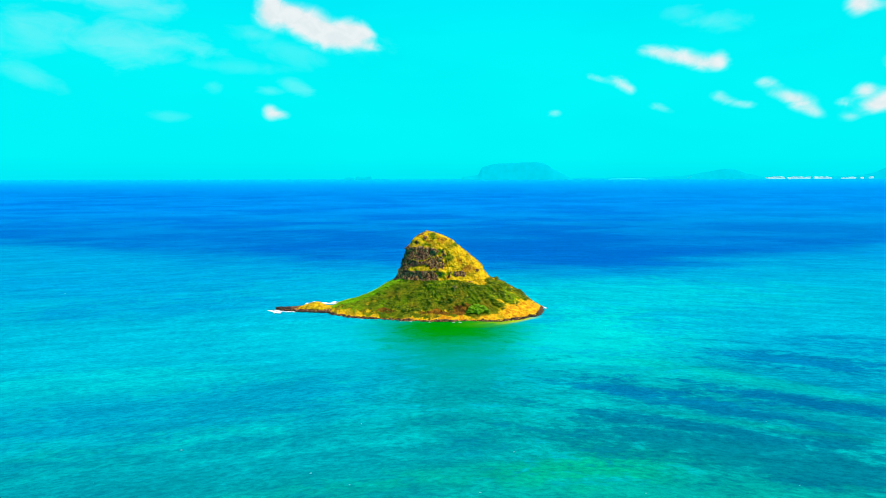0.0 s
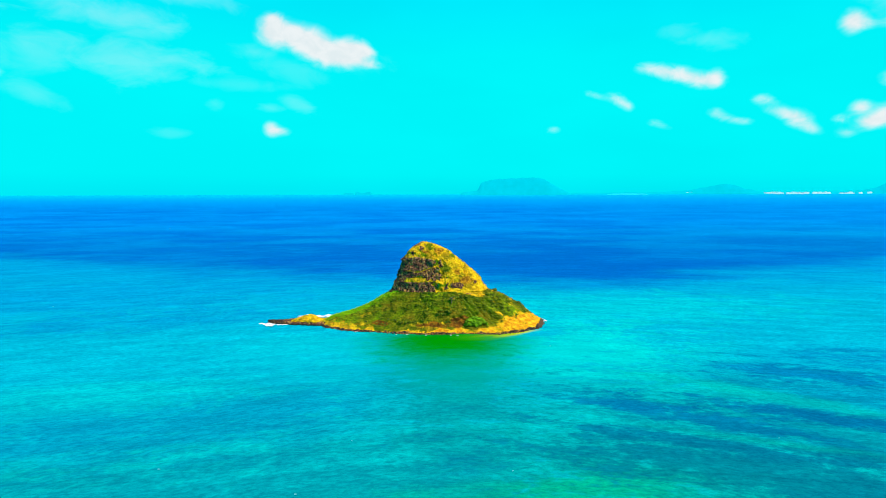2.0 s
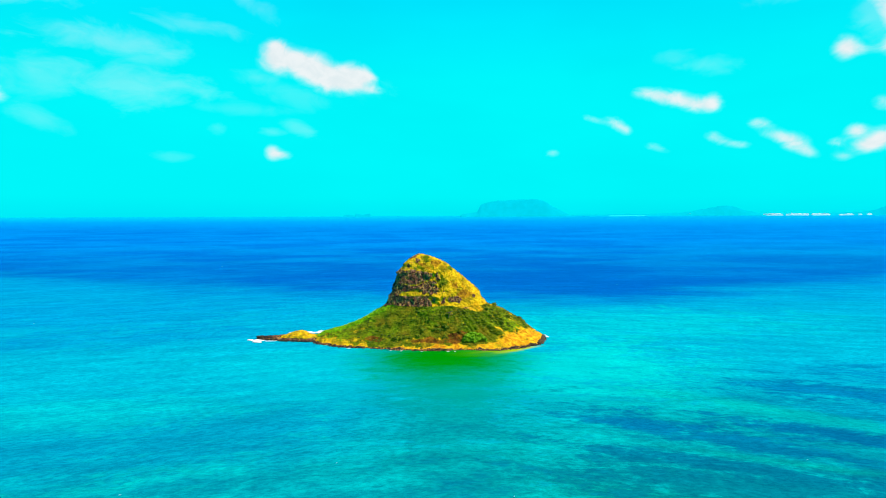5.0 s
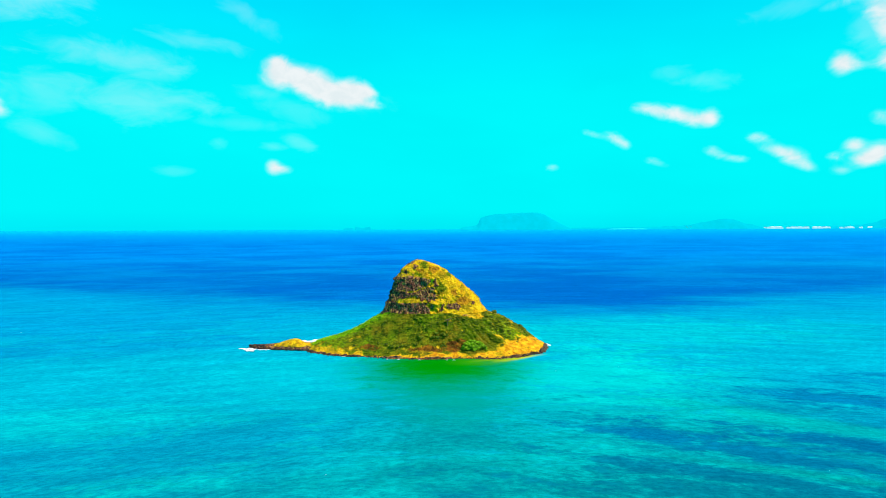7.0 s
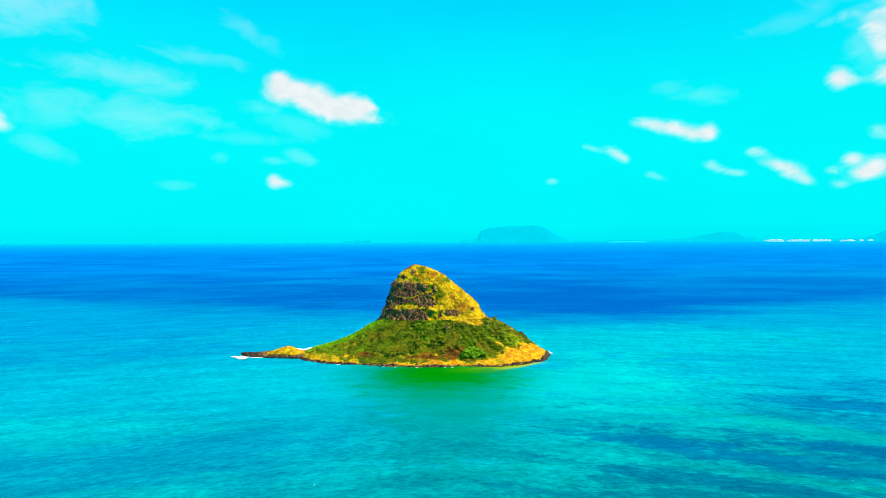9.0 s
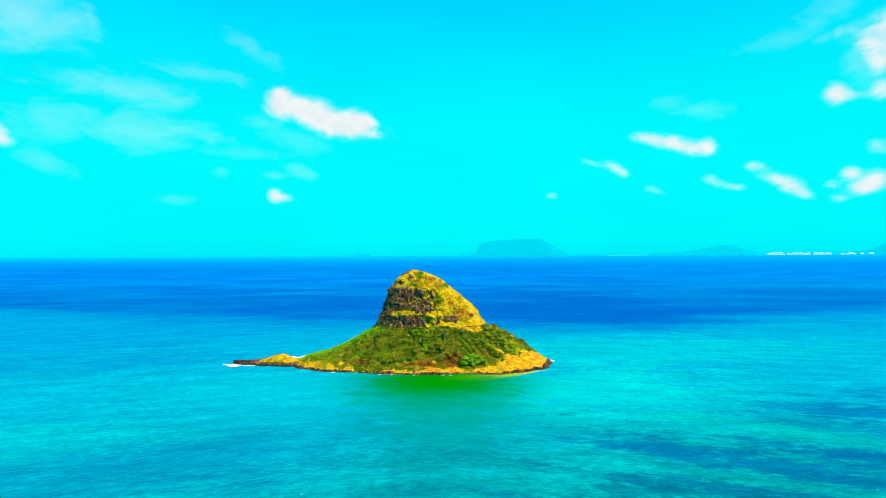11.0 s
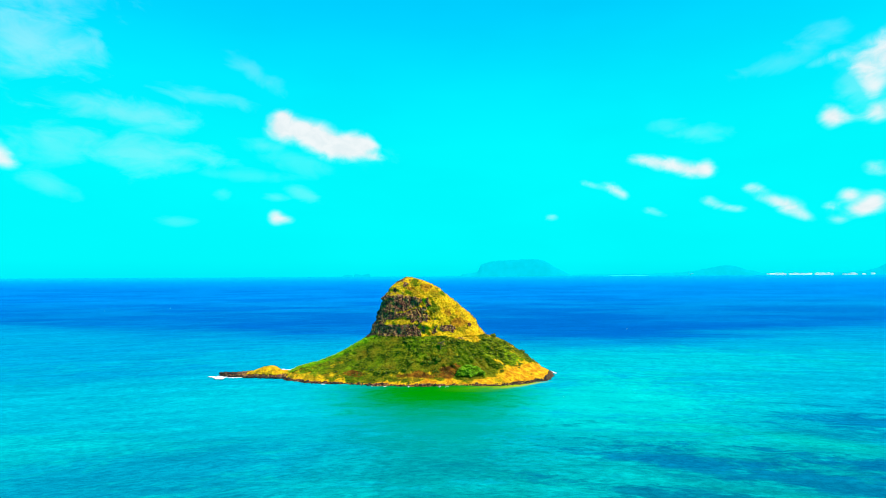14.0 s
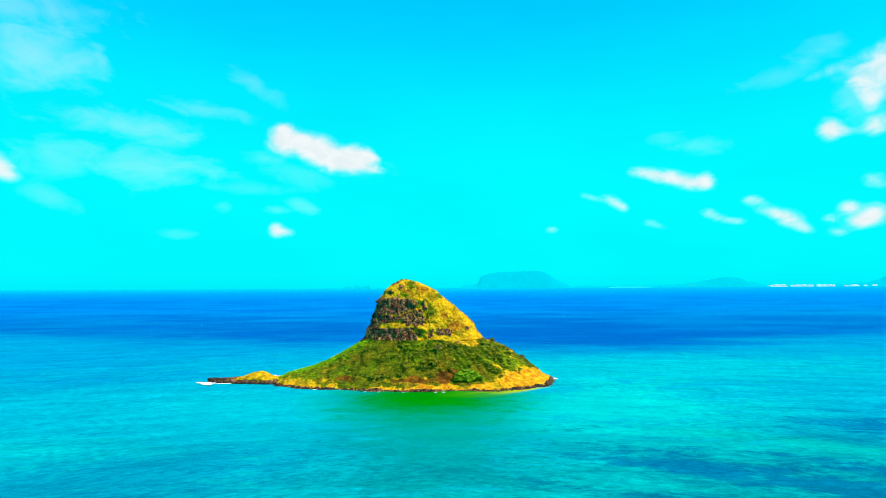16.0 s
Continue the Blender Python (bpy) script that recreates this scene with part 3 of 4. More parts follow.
    return rock, green, earth, float(np.clip(lime, 0, 1))


def hill_point(a, z, ez):
    wx, ex, fy, by, cx = ez
    c, s = math.cos(a), math.sin(a)
    k = 2.25 if z > 26 else 2.0
    c2, s2 = math.copysign(abs(c) ** (2 / k), c), math.copysign(abs(s) ** (2 / k), s)
    x = cx + c2 * ((ex - cx) if c > 0 else (cx - wx))
    y = MID_Y + s2 * ((by - MID_Y) if s > 0 else (MID_Y - fy))
    return x, y


def island():
    zs = np.concatenate([np.arange(-4, 2, 0.5), np.arange(2, 26, 0.6), np.arange(26, 63, 0.32), [63.2, 63.6, 63.9, 64.1, 64.2]])
    t = np.linspace(0, 2 * math.pi, NT, endpoint=False)
    ang = t
    grid = np.zeros((len(zs), NT, 3))
    for i, z in enumerate(zs):
        ez = level(z)
        for j, a in enumerate(ang):
            x, y = hill_point(a, z, ez)
            n2 = Vector((x - ez[4], y - MID_Y, 0))
            if n2.length > 1e-6:
                n2.normalize()
            crown = z > 26
            damp = min(1.0, max(0.0, (64.2 - z) / 8))
            push = 1.3 * damp * fract((x, y, z), 0.13, 1.0) + 0.65 * damp * fract((x, y, z), 0.45, 8.0, 3)
            if crown and x < 17:
                # ledges and upright ribs of the cliff
                bandy = 1.0 if (z < 33.8 or 36.5 < z < 51.5) else 0.25
                rib = noise.noise(Vector((x * 0.55, y * 0.55, z * 0.07 + 4)))
                rib += 0.6 * noise.noise(Vector((x * 1.3, y * 1.3, z * 0.16)))
                push += damp * bandy * 0.55 * rib
                # broken columns, each with its own depth and height
                along = a * 26.0 + 0.5 * noise.noise(Vector((a * 9.0, z * 0.15, 1.0)))
                col = math.floor(along / 1.05)
                row = math.floor(z / 2.1 + 3.0 * noise.cell(Vector((col + 0.5, 3.5, 0.5))))
                push += damp * bandy * 1.1 * (noise.cell(Vector((col + 0.5, row + 0.5, 7.5))) - 0.5) * (1.0 if x < 12 else max(0.0, (17 - x) / 5))
                push += 0.7 * math.exp(-((z - 33.2) / 0.9) ** 2) + 0.6 * math.exp(-((z - 50.6) / 1.1) ** 2)
                push -= 0.8 * math.exp(-((z - 36.8) / 0.9) ** 2)
            elif not crown:
                # gullies down the slope
                turn = math.atan2(y - MID_Y, x - 10)
                g = noise.noise(Vector((turn * 9.0, z * 0.05, 2.0))) + 0.5 * noise.noise(Vector((turn * 22.0, z * 0.07, 5.0))) + 0.3 * noise.noise(Vector((turn * 48.0, z * 0.12, 7.0)))
                east = min(1.0, max(0.0, (x - 15) / 25))
                push += (0.45 + 2.9 * east) * g * math.sin(math.pi * min(1, max(0, z / 26)))
                front = min(1.0, max(0.0, (5 - y) / 8)) * math.sin(math.pi * min(1, max(0, z / 26)))
                push += front * (2.2 * fract((x, y, z), 0.10, 12.0, 3) + 0.4 * noise.noise(Vector((turn * 16.0, z * 0.10, 11.0))))
                if z < 2.5:
                    push += 1.5 * fract((x, y, 0), 0.13, 6.0)
            grid[i, j] = (x + n2.x * push, y + n2.y * push, z + 0.25 * damp * fract((x, y, z), 0.4, 5.0, 3))
    base = new("island")
    base.location = (8, 6, 0)
    tagged(base, "small steep volcanic islet with a cliffed knob and green slopes", "island")
    cut = 26.2 + 0.9 * np.array([noise.noise(Vector((math.cos(a) * 3, math.sin(a) * 3, 1))) for a in ang])
    # right of the cliff the knob's bare face reaches lower
    face = np.exp(-((ang - 5.36) / 0.24) ** 2)
    cut = cut - 4.2 * face
    made = {}
    for crown, name, label in ((False, "lower_slope", "green shrubby slope with yellow dry grass and bare earth at the shore"),
                               (True, "rocky_knob", "rounded knob with dark cliff bands and yellow dry grass")):
        keep, quads, colors = {}, [], []
        verts = []

        def vid(i, j):
            if (i, j) not in keep:
                keep[i, j] = len(verts)
                verts.append(grid[i, j])
            return keep[i, j]
        for i in range(len(zs) - 1):
            for j in range(NT):
                k = (j + 1) % NT
                if (zs[i] >= cut[j]) == crown:
                    quads.append((vid(i, j), vid(i, k), vid(i + 1, k), vid(i + 1, j)))
        if crown:
            verts.append(np.array((-2.4, 9.8, 64.35)))
            top = len(verts) - 1
            for j in range(NT):
                quads.append((vid(len(zs) - 1, j), vid(len(zs) - 1, (j + 1) % NT), top))
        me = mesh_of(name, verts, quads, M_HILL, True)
        layer = me.color_attributes.new("zone", "FLOAT_COLOR", "POINT")
        for v, d in zip(verts, layer.data):
            d.color = zones(v, crown)
        under(name, me, base, label)
        made[crown] = (np.array(verts), quads)
    return base, made


ISLAND, SURF = island()


def spots(crown, count, rng, want):
    """Places on the hill, spread by area, where want(x, y, z, normal) holds."""
    v, quads = SURF[crown]
    q = np.array([f for f in quads if len(f) == 4])
    a, b, c = v[q[:, 0]], v[q[:, 1]], v[q[:, 3]]
    nrm = np.cross(b - a, c - a)
    area = np.linalg.norm(nrm, axis=1)
    nrm /= np.maximum(area, 1e-9)[:, None]
    out, pick = [], rng.choice(len(q), size=count * 4, p=area / area.sum())
    for k in pick:
        u, s = rng.uniform(0, 1, 2)
        p = a[k] + u * (b[k] - a[k]) + s * (c[k] - a[k])
        if want(p, nrm[k]):
            out.append((p, nrm[k]))
            if len(out) >= count:
                break
    return out


def shrubs():
    rng = np.random.default_rng(11)
    h = Heap()

    def green(p, nrm):
        if p[1] > 26 or p[2] < 3 or p[0] < -18 and p[1] > 1:
            return False
        r, g, e, _ = zones(p, False)
        return g > 0.45 + 0.45 * rng.random() - 0.15 and r < 0.5
    for p, nrm in spots(False, 2100, rng, green):
        thick = fract(p, 0.07, 2.0)
        if thick < -0.05 + 0.3 * rng.random() - 0.35 * min(1, max(0, (p[0] - 20) / 20)) or math.hypot(p[0] - 36.0, p[1] + 20.0) < 9:
            continue
        s = rng.uniform(0.28, 0.80) * (1.0 + 0.6 * max(0, thick))
        v, f = lump(rng, (s * rng.uniform(0.9, 1.7), s * rng.uniform(0.9, 1.7), s * rng.uniform(0.28, 0.50)), 0.34)
        h.add(v + p - nrm * 0.12 * s, f)

    def tuft(p, nrm):
        if p[1] > 24:
            return False
        r, g, e, _ = zones(p, True)
        return g > 0.55 and r < 0.5 or (rng.random() < 0.02)
    for p, nrm in spots(True, 24, rng, tuft):
        s = rng.uniform(0.35, 0.8)
        v, f = lump(rng, (s * 1.2, s * 1.2, s * 0.7), 0.30)
        h.add(v + p, f)
    thing("scrub", h.mesh("scrub", M_SHRUB), "dense low green shrubs covering the island slope", "shrubs", kind="stuff")


def bushes():
    """Taller bushes along the eastern ridge, at the foot of the knob and near the shore."""
    rng = np.random.default_rng(17)
    kinds = []
    for k in range(5):
        leaves, stem = Heap(), Heap()
        for q in range(16):
            a, r = rng.uniform(0, 6.283), math.sqrt(rng.random())
            c = rng.uniform(0.28, 0.5)
            v, f = lump(rng, (c * 1.2, c * 1.2, c * 0.8), 0.35)
            leaves.add(v + (math.cos(a) * r * 1.1, math.sin(a) * r * 1.1, 0.25 + 0.85 * math.sqrt(1.02 - r * r) * rng.uniform(0.5, 1)), f)
        for q in range(3):
            limb(stem, (0, 0, -0.5), (rng.normal(0, 0.4), rng.normal(0, 0.4), 0.8), 0.10, 0.05, 5)
        kinds.append((leaves.mesh("foliage", M_SHRUB), stem.mesh("stem", M_BARK)))
    where = spots(False, 46, rng, lambda p, n: p[0] > 42 and p[2] > 11 and -8 < p[1] < 16)
    where += spots(False, 22, rng, lambda p, n: 20 < p[2] and p[1] < 14 and (p[0] > 38 or p[0] < -24))
    where += spots(False, 26, rng, lambda p, n: 5 < p[2] < 14 and p[1] < 0 and -45 < p[0] < 60 and math.hypot(p[0] - 36.0, p[1] + 21.0) > 10)
    for k, (p, nrm) in enumerate(where):
        base = new("bush")
        base.location, base.rotation_euler = p, (0, 0, rng.uniform(0, 6.283))
        base.scale = (rng.uniform(1.0, 1.9),) * 3
        tagged(base, "dark green leafy bush on the island slope", "bush", "bushes on the slope")
        for nm, me in zip(("foliage", "stem"), kinds[k % 5]):
            new(nm, me).parent = base


def grass():
    rng = np.random.default_rng(12)

    def blades(v, f, p, size, n):
        for _ in range(n):
            a, lean = rng.uniform(0, 6.283), rng.uniform(0.4, 1.3)
            o = p + rng.normal(0, 0.28 * size, 3) * (1, 1, 0.1)
            side = np.array((-math.sin(a), math.cos(a), 0)) * 0.14 * size
            tip = o + np.array((math.cos(a) * lean, math.sin(a) * lean, 0.8)) * size
            k = len(v)
            v.extend((o - side, o + side, tip))
            f.append((k, k + 1, k + 2))
    dry, lush, rim_blades = ([], []), ([], []), ([], [])
    ridge_top = lambda p: p[0] < -18 and abs(p[1] - MID_Y) < 7 + 2 * fract(p, 0.2, 2.0)
    for p, nrm in spots(True, 1500, rng, lambda p, n: zones(p, True)[0] < 0.3 and zones(p, True)[2] < 0.45 and zones(p, True)[1] < 0.6 and p[1] < 24):
        blades(*dry, p, rng.uniform(0.35, 0.9), 4)
    for p, nrm in spots(True, 620, rng, lambda p, n: zones(p, True)[0] > 0.5 and p[1] < 20):
        blades(*dry, p, rng.uniform(0.4, 0.9), 6)
    for p, nrm in spots(False, 1200, rng, lambda p, n: zones(p, False)[0] < 0.4 and p[1] < 26 and zones(p, False)[2] < 0.40 and p[2] > 2.5 and (zones(p, False)[1] < 0.55 or rng.random() < 0.12)):
        blades(*dry, p, rng.uniform(0.3, 0.8), 4)
    for p, nrm in spots(False, 6000, rng, lambda p, n: zones(p, False)[0] < 0.4 and p[1] < 26 and zones(p, False)[1] > 0.5):
        if not ridge_top(p):
            blades(*lush, p, rng.uniform(0.35, 1.0), 4)
    # lime blades that carry the ridge's bright rim in their colour
    for p, nrm in spots(False, 9000, rng, lambda p, n: ridge_top(p) and p[2] > 3.5):
        blades(*rim_blades, p, rng.uniform(0.5, 1.1), 5)
    thing("dry_grass", mesh_of("dry_grass", *dry, M_STRAW), "yellow sun-dried grass tufts on the hill", "grass", kind="stuff")
    thing("rim_grass", mesh_of("rim_grass", *rim_blades, M_RIM_GRASS), "grass along the ridge with its bright lime rim put into the colour", "grass", kind="stuff")
    thing("green_grass", mesh_of("green_grass", *lush, M_GRASS), "rough green grass on the island slope", "grass", kind="stuff")


def column(rng, w, hgt):
    """One rough basalt column with a broken top."""
    n = rng.integers(5, 7)
    a = np.sort(rng.uniform(0, 6.283, 1) + np.arange(n) * 6.283 / n + rng.normal(0, 0.12, n))
    ring = np.stack([np.cos(a) * w, np.sin(a) * w, np.zeros(n)], -1)
    v = np.concatenate([ring * 1.05, ring + (0, 0, hgt) + rng.normal(0, 0.12 * w, (n, 3)), [(0, 0, hgt + 0.25 * w)]])
    f = []
    for i in range(n):
        k = (i + 1) % n
        f += [(i, k, n + k), (i, n + k, n + i), (n + i, n + k, 2 * n)]
    return v, f


def cliff_columns():
    rng = np.random.default_rng(21)
    h = Heap()
    face = spots(True, 1500, rng, lambda p, n: zones(p, True)[0] > 0.8 and p[1] < 18 and p[2] < 51.5 and n[2] < 0.75)
    for k, (p, nrm) in enumerate(face):
        w0 = rng.uniform(0.16, 0.42)
        if k % 2:
            v, f = column(rng, w0, rng.uniform(0.4, 1.0) * (1.5 if p[2] < 34 else 1.0))
            v = v * np.array((1.25, 1.25, 1.0)) + rng.normal(0, 0.07, v.shape)
            v[:, 0] += v[:, 2] * rng.normal(0, 0.12)
        else:
            v, f = lump(rng, (w0 * 1.8, w0 * 1.8, w0 * rng.uniform(0.9, 1.8)), 0.35)
        h.add(v + p - nrm * w0 * rng.uniform(0.2, 0.7) - np.array((0, 0, 0.4)), f)
    under("columnar_cliff", h.mesh("columnar_cliff", M_ROCK), ISLAND, "upright dark basalt columns of the cliff", "stuff")


def boulder_mesh(rng, size, mat, level=ICO2):
    v, f = lump(rng, size, 0.16, level)
    v = v * (1 + 0.18 * np.sign(np.sin(v * 2.3)).mean(1)[:, None])
    return mesh_of("boulder", v, f, mat)


def west_spit():
    """The low black bench with its grassy hump at the western end."""
    xs, ws = np.linspace(-125, -70, 150), np.linspace(-1, 1, 56)
    prof = lambda x: np.interp(x, [-125, -122, -116, -109, -104, -100, -96, -92, -88.5, -85.5, -82, -77, -70],
                               [-1.2, 1.2, 2.3, 2.9, 3.5, 4.8, 6.2, 6.8, 5.8, 3.9, 3.2, 4.2, 3.0])
    width = lambda x: np.interp(x, [-125, -121, -112, -102, -92, -82, -70], [1.0, 3.2, 5.5, 7.5, 9.0, 9.5, 13])
    v, f, tone = [], [], []
    for i, x in enumerate(xs):
        for j, u in enumerate(ws):
            y = 9.5 - 0.10 * (x + 95) * 0.5 + u * width(x) + 0.5 * fract((x, u * 5, 0), 0.2, 2.0)
            z = prof(x) * max(0.0, 1 - abs(u) ** 2.4) ** 0.75 - 1.4 * abs(u) ** 6
            z += 0.30 * fract((x, y, 0), 0.45, 4.0) + (0.3 * fract((x, y, 0), 1.1, 9.0) if z < 3.4 else 0)
            v.append((x, y, z))
            if i and j:
                k = i * len(ws) + j
                f.append((k - len(ws) - 1, k - 1, k, k - len(ws)))
    me = mesh_of("spit", v, [q[::-1] for q in f], M_HILL, True)
    layer = me.color_attributes.new("zone", "FLOAT_COLOR", "POINT")
    for p, d in zip(v, layer.data):
        q = fract(p, 0.2, 1.0)
        bare = p[2] < 2.3 + 0.7 * q or p[0] < -106 + 2 * q
        d.color = (1.0 if bare else 0.1, 0.0 if bare else (0.50 if p[2] > 6.4 + q or p[0] > -80 else 0.10), 0.20 + 0.3 * q, 0.9)
    under("spit", me, ISLAND, "low black lava spit with a yellow grassy hump")


def shore_rocks():
    rng = np.random.default_rng(31)
    h = Heap()
    singles = []
    for k in range(1500):
        a = rng.uniform(math.pi * 0.96, math.pi * 2.02)
        zr = rng.uniform(-0.3, 1.4)
        x, y = hill_point(a, zr, level(zr))
        y += rng.normal(0, 0.5)
        s = rng.uniform(0.22, 0.72)
        if x > 84 or rng.random() < 0.05:
            s *= 1.6
        p = np.array((x, y, zr * 0.7))
        if s > 0.80 and len(singles) < 60:
            singles.append((p, s))
            continue
        v, f = lump(rng, (s * 1.3, s, s * 0.75), 0.28)
        h.add(v + p, f)
    for k in range(260):       # the eastern point
        x, y = 92 - 15 * rng.random() ** 1.6, 0
        z = rng.uniform(-0.2, 1.0) + 1.6 * max(0, (88 - x) / 10) * rng.random()
        half = 6 + (92 - x) * 1.1
        y = 8 + rng.uniform(-1, 0.9) * half
        s = rng.uniform(0.35, 1.0)
        v, f = lump(rng, (s * 1.3, s, s * 0.8), 0.3)
        if x > 84 or y < 8 - 0.8 * half:
            h.add(v + np.array((x, y, z)), f)
    for k in range(900):
        x = -125 + 45 * rng.random() ** 1.1
        wdt = np.interp(x, [-125, -121, -112, -102, -92, -82], [1.0, 3.2, 5.5, 7.5, 9.0, 9.5])
        u = -rng.uniform(0.62, 1.03) if x > -107 else rng.uniform(-1.0, 1.0)
        y = 9.5 - 0.05 * (x + 95) + u * wdt
        s = rng.uniform(0.3, 0.95)
        z = (0.4 if x > -107 else 1.9 * max(0, 1 - abs(u) ** 2)) + rng.uniform(-0.1, 0.4)
        v, f = lump(rng, (s * 1.4, s, s * 0.8), 0.3)
        h.add(v + np.array((x, y, z)), f)
    thing("shore_rocks", h.mesh("shore_rocks", M_BENCH), "jagged black lava stones along the waterline", "rocks", kind="stuff")
    for p, s in singles:
        ob = thing("boulder", boulder_mesh(rng, (s * 1.35, s * 1.05, s * 0.85), M_BENCH),
                   "rough black lava boulder at the waterline", "rock", "shore boulders")
        ob.location = p
    # black block added in place of the shadowed notch at the western foot of the knob
    ob = thing("boulder", boulder_mesh(rng, (1.9, 2.0, 1.8), M_BENCH), "dark rock block standing in for a shaded notch at the cliff foot", "rock")
    ob.location = (-27.4, 6.0, 25.4)


def limb(h, a, b, r0, r1, n=7):
    a, b = np.array(a, float), np.array(b, float)
    d = (b - a) / np.linalg.norm(b - a)
    s = np.cross(d, (0.3, 0.9, 0.1))
    s /= np.linalg.norm(s)
    q = np.cross(d, s)
    t = np.arange(n) * 6.283 / n
    ring = np.cos(t)[:, None] * s + np.sin(t)[:, None] * q
    v = np.concatenate([a + ring * r0, b + ring * r1])
    h.add(v, [(i, (i + 1) % n, n + (i + 1) % n, n + i) for i in range(n)])


def broad_tree(x, y, z, wid, dep, hgt, mat, label, seed, group=""):
    rng = np.random.default_rng(seed)
    base = new("tree")
    base.location = (x, y, z)
    tagged(base, label, "tree", group)
    wood = Heap()
    limb(wood, (0, 0, -0.8), (0.1, 0, hgt * 0.35), 0.06 * hgt, 0.04 * hgt)
    crown = Heap()
    for k in range(9):
        a = k * 0.7 + rng.uniform(-0.3, 0.3)
        tip = (math.cos(a) * wid * 0.36, math.sin(a) * dep * 0.36, hgt * rng.uniform(0.5, 0.75))
        limb(wood, (0.1, 0, hgt * 0.30), tip, 0.032 * hgt, 0.012 * hgt, 6)
    for k in range(int(34 * wid)):
        a, r = rng.uniform(0, 6.283), math.sqrt(rng.random())
        dome = math.sqrt(max(0.02, 1 - r * r))
        lobes = 1 + 0.16 * math.sin(3 * a + seed) + 0.10 * math.sin(7 * a)
        cz = hgt * (0.30 + 0.62 * dome * rng.uniform(0.35, 1.0))
        s = rng.uniform(0.35, 0.85) * min(1.0, hgt / 6)
        v, f = lump(rng, (s * 1.25, s * 1.25, s * 0.75), 0.35)
        crown.add(v + (math.cos(a) * r * wid * 0.5 * lobes, math.sin(a) * r * dep * 0.5 * lobes, cz), f)
    for nm, hp, mt in (("trunk", wood, M_BARK), ("crown", crown, mat)):
        ob = new(nm, hp.mesh(nm, mt))
        ob.parent = base
    return base


def dead_palm(x, y, z):
    rng = np.random.default_rng(8)
    base = new("dead_palm")
    base.location = (x, y, z)
    tagged(base, "small withered palm with spread bare fronds on the slope", "tree")
    wood, fr = Heap(), Heap()
    limb(wood, (0, 0, -0.6), (0.3, 0, 3.4), 0.30, 0.2)
    for k in range(13):
        a, up = k * 0.50 + rng.uniform(-.1, .1), rng.uniform(-0.25, 0.9)
        p = np.array((0.3, 0, 3.4))
        for s in range(3):
            q = p + np.array((math.cos(a), math.sin(a), up)) * 0.95
            limb(fr, p, q, 0.22 - 0.05 * s, 0.17 - 0.05 * s, 4)
            p, up = q, up - 0.55
    for nm, hp, mt in (("trunk", wood, M_BARK), ("fronds", fr, M_BARK)):
        ob = new(nm, hp.mesh(nm, mt))
        ob.parent = base


def foam_patch(rng, h, x, y, a, b, z=0.22, n=14, lean=0.0):
    t = np.arange(n) * 6.283 / n
    r = 1 + 0.35 * rng.uniform(-1, 1, n)
    u, v = np.cos(t) * a * r, np.sin(t) * b * r
    px, py = u * math.cos(lean) - v * math.sin(lean), u * math.sin(lean) + v * math.cos(lean)
    ring = np.stack([x + px, y + py, np.full(n, z - 0.15)], -1)
    mid = np.stack([x + px * 0.6, y + py * 0.6, np.full(n, z + rng.uniform(0, 0.1))], -1)
    vv = np.concatenate([ring, mid, [(x, y, z + 0.12)]])
    f = []
    for i in range(n):
        k = (i + 1) % n
        f += [(i, k, n + k), (i, n + k, n + i), (n + i, n + k, 2 * n)]
    h.add(vv, f)


def foam():
    rng = np.random.default_rng(41)
    h = Heap()
    for k in range(22):       # surf at the western tip
        foam_patch(rng, h, -123.8 + rng.normal(0, 2.8), 5.4 + rng.normal(0, 3.0), rng.uniform(0.8, 2.4), rng.uniform(0.6, 1.7), 0.45)
    for k in range(7):
        foam_patch(rng, h, -116 + rng.normal(0, 3.0), 3.6 + rng.normal(0, 0.5), rng.uniform(0.8, 2.0), rng.uniform(0.3, 0.7), 0.3)
    for k in range(34):       # surf behind the spit
        foam_patch(rng, h, -106 + 36 * rng.random(), 30 + rng.normal(0, 3.0), rng.uniform(1.2, 3.2), rng.uniform(0.8, 2.2), 0.45)
    for k in range(12):       # surf at the eastern point
        foam_patch(rng, h, 93.6 + rng.normal(0, 0.9), 7 + rng.normal(0, 2.2), rng.uniform(0.5, 1.1), rng.uniform(0.4, 1.0), 0.5)
    for k in range(6):       # thin wash along the front
        a = rng.uniform(math.pi * 1.0, math.pi * 1.5)
        x, y = hill_point(a, -0.6, level(-0.6))
        foam_patch(rng, h, x, y - 0.6, rng.uniform(0.4, 1.3), rng.uniform(0.15, 0.35), 0.25)
    thing("surf", h.mesh("surf", M_FOAM, True), "white surf breaking on the black rocks", "foam", kind="stuff")
    g = Heap()
    for k in range(28):      # scattered whitecaps
        y = -250 + 1500 * rng.random() ** 2.2
        x = rng.uniform(-0.75, 0.75) * (y + 420)
        if -130 < x < 100 and -45 < y < 60:
            continue
        s = rng.uniform(0.05, 0.15) * (1 + max(0, y) / 300)
        foam_patch(rng, g, x, y, s * rng.uniform(2.0, 5.0), s * rng.uniform(0.25, 0.6), 0.24, 9, 0.25 + rng.normal(0, 0.15))
    thing("whitecaps", g.mesh("whitecaps", M_CREST, True), "small white wave crests scattered on the sea", "foam", kind="stuff")


west_spit()
cliff_columns()
shrubs()
bushes()
grass()
shore_rocks()
broad_tree(36.0, -21.3, 1.5, 16.4, 10, 10.0, M_TREE, "broad bright green tree at the foot of the slope", 3)
dead_palm(18.6, -11.8, 19.6)
foam()


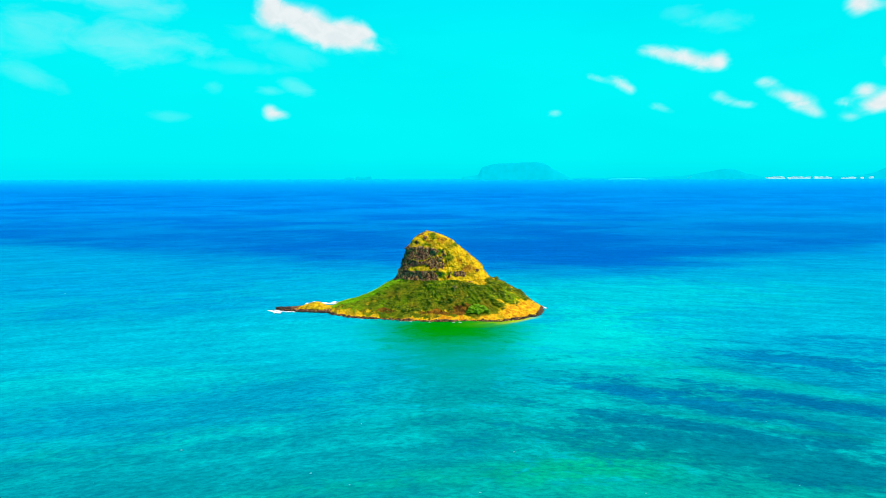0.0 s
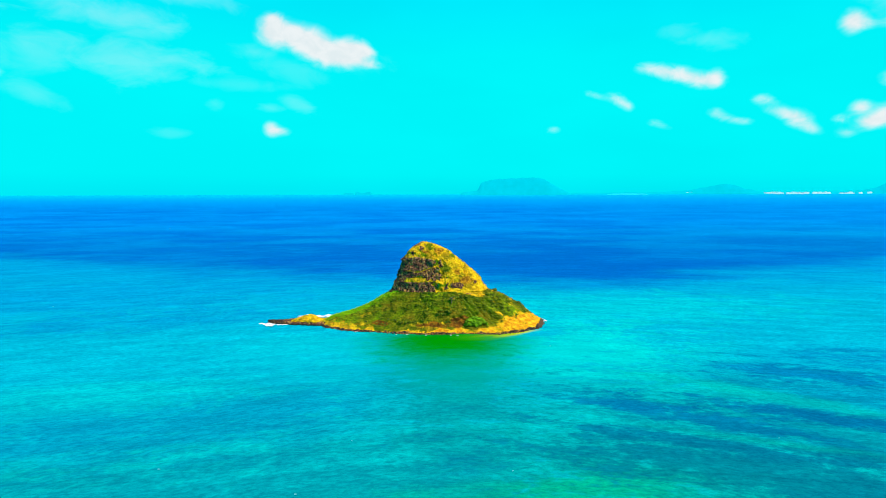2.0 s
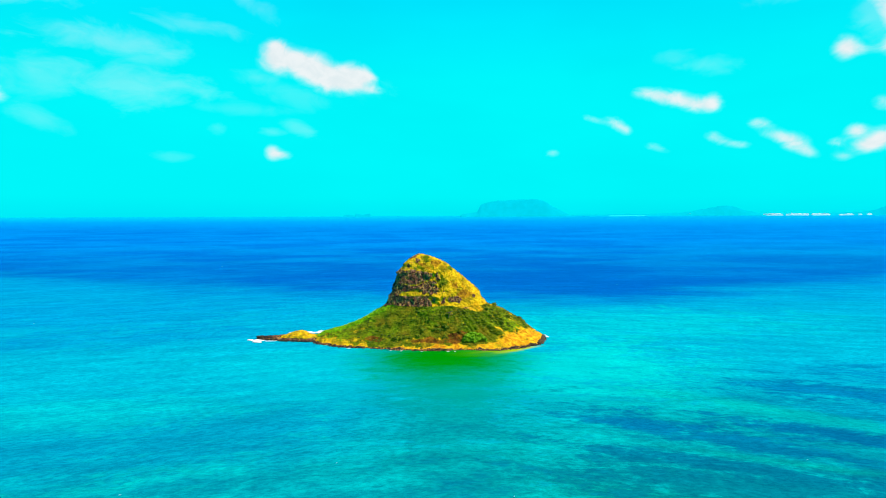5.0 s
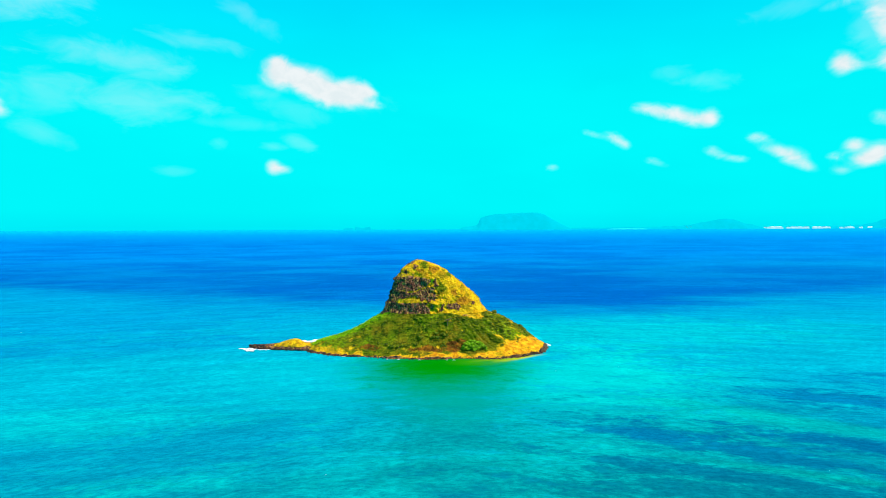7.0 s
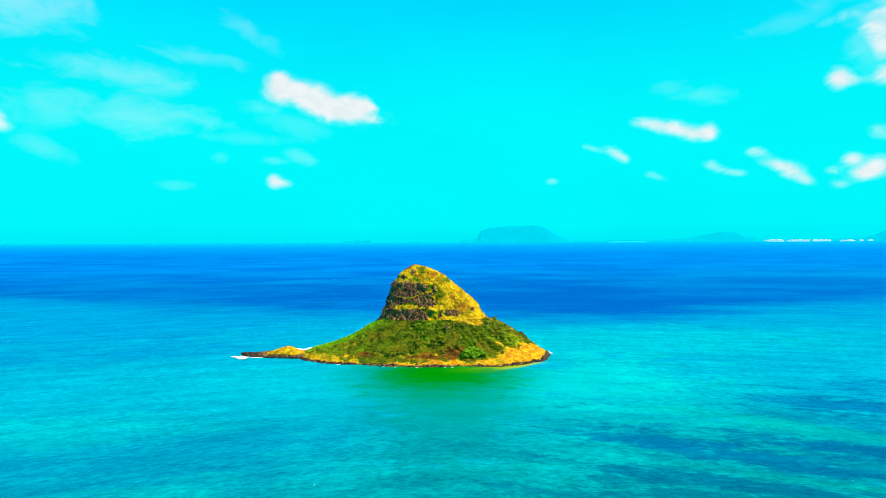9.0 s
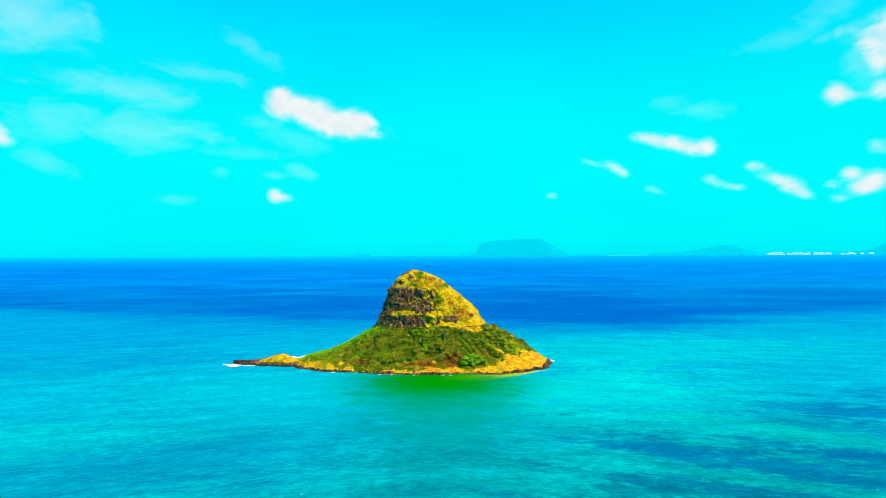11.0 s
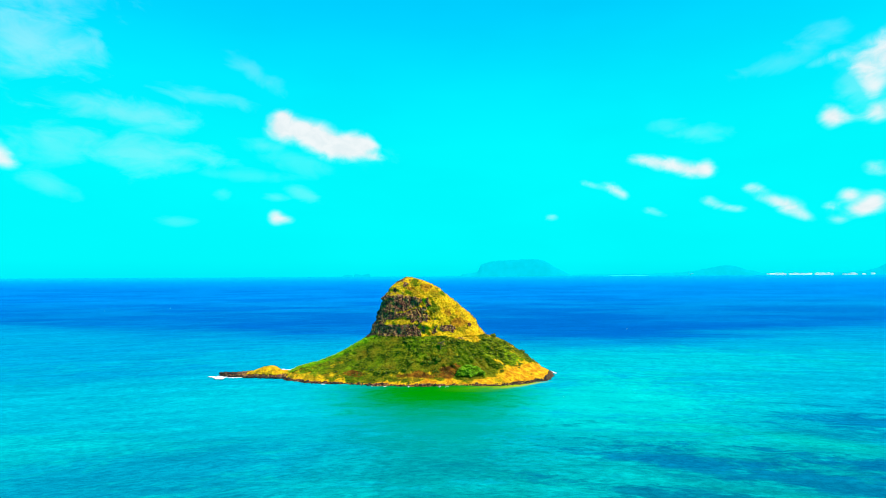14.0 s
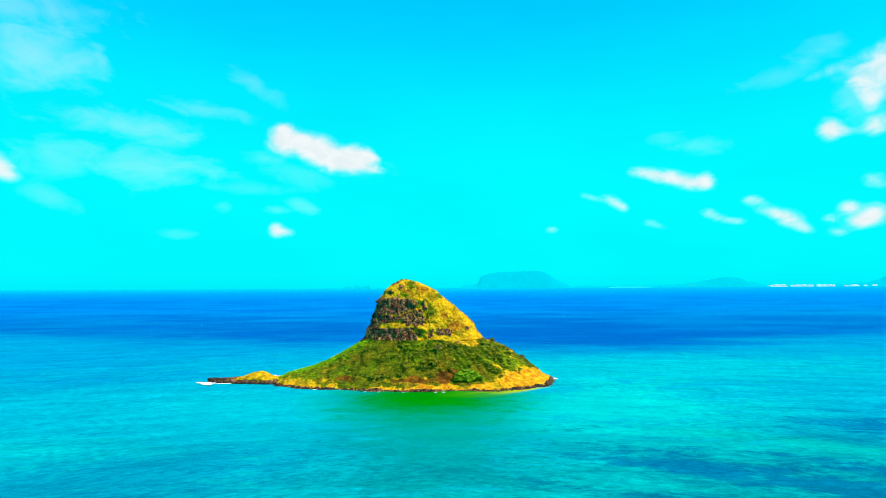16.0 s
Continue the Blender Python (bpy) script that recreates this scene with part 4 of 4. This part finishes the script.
# ---- the far coast ----
def ridge(name, xs, zs, y, depth, mat, label, category, seed, rough=6.0):
    """A far hill: a rounded ridge with an uneven skyline, standing on the sea's rim."""
    gx = np.linspace(xs[0], xs[-1], 90)
    gu = np.linspace(-1, 1, 16)
    v, f = [], []
    for i, x in enumerate(gx):
        top = np.interp(x, xs, zs)
        for j, u in enumerate(gu):
            k = max(0.0, 1 - abs(u) ** 1.7)
            z = 56 + (top - 56) * k + rough * k * fract((x, u * depth, 0), 0.012, seed)
            v.append((x, y + u * depth, z if abs(u) < 0.99 else 40))
            if i and j:
                q = i * len(gu) + j
                f.append((q - len(gu) - 1, q - len(gu), q, q - 1))
    return thing(name, mesh_of(name, v, f, mat, True), label, category)


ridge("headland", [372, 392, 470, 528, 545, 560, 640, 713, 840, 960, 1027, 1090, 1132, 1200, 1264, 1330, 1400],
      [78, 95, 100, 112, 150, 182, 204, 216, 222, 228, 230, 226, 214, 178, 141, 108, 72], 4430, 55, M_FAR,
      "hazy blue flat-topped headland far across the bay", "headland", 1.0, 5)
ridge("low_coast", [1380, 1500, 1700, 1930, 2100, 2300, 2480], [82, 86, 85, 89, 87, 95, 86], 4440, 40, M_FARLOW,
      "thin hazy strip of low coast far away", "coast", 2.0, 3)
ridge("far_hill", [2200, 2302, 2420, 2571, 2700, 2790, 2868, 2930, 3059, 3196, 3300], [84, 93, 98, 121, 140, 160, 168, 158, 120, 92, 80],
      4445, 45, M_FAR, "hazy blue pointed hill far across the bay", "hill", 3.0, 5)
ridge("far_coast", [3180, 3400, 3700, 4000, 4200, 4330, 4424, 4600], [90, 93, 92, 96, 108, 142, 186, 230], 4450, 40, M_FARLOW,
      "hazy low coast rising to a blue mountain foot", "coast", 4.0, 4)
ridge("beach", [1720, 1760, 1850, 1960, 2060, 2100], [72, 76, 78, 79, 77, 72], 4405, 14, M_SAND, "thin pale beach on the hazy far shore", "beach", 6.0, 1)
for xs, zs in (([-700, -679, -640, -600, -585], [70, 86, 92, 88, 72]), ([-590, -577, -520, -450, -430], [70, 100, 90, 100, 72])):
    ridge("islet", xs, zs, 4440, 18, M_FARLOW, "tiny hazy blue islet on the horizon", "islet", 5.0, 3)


def reef():
    """A low dark reef that breaks the surface far out."""
    rng = np.random.default_rng(71)
    h = Heap()
    for k in range(26):
        u = rng.uniform(-1, 1)
        v, f = lump(rng, (rng.uniform(8, 22), 6, 2.6 * (1.2 - abs(u))), 0.3)
        h.add(v + (3120 + u * 90, 3720 + rng.normal(0, 5), 31.0), f)
    thing("reef", h.mesh("reef", M_REEF), "low dark reef breaking the far blue water", "reef")


def town():
    rng = np.random.default_rng(51)
    for k in range(120):
        x = rng.choice([rng.uniform(3225, 3390), rng.uniform(3450, 3640), rng.uniform(3690, 3850), rng.uniform(3900, 4250), rng.uniform(2440, 2600)], p=[.27, .25, .26, .14, .08])
        wd, dp, hg = rng.uniform(14, 44), rng.uniform(10, 16), rng.uniform(4, 16) * rng.uniform(0.5, 1)
        z = 74 + rng.uniform(-2, 3)
        base = new("house")
        base.location = (x, 4424 + rng.uniform(-2, 2), z)
        tagged(base, "tiny pale building on the hazy far shore", "house", "houses on the far shore")
        a, b, lo = wd / 2, dp / 2, -4.0
        v = [(-a, -b, lo), (a, -b, lo), (a, b, lo), (-a, b, lo), (-a, -b, hg), (a, -b, hg), (a, b, hg), (-a, b, hg)]
        f = [(0, 1, 5, 4), (1, 2, 6, 5), (2, 3, 7, 6), (3, 0, 4, 7), (4, 5, 6, 7), (3, 2, 1, 0)]
        r = [(-a - 1, -b - 1, hg + .1), (a + 1, -b - 1, hg + .1), (a + 1, b + 1, hg + .1), (-a - 1, b + 1, hg + .1), (-a * .6, 0, hg + 3), (a * .6, 0, hg + 3)]
        fr = [(0, 1, 5, 4), (1, 2, 5), (2, 3, 4, 5), (3, 0, 4), (3, 2, 1, 0)]
        for nm, vv, ff, mt in (("wall", v, f, M_WHITE), ("roof", r, fr, M_FARROOF if rng.random() < 0.2 else M_WHITE)):
            ob = new(nm, mesh_of(nm, vv, ff, mt))
            ob.parent = base


town()
reef()
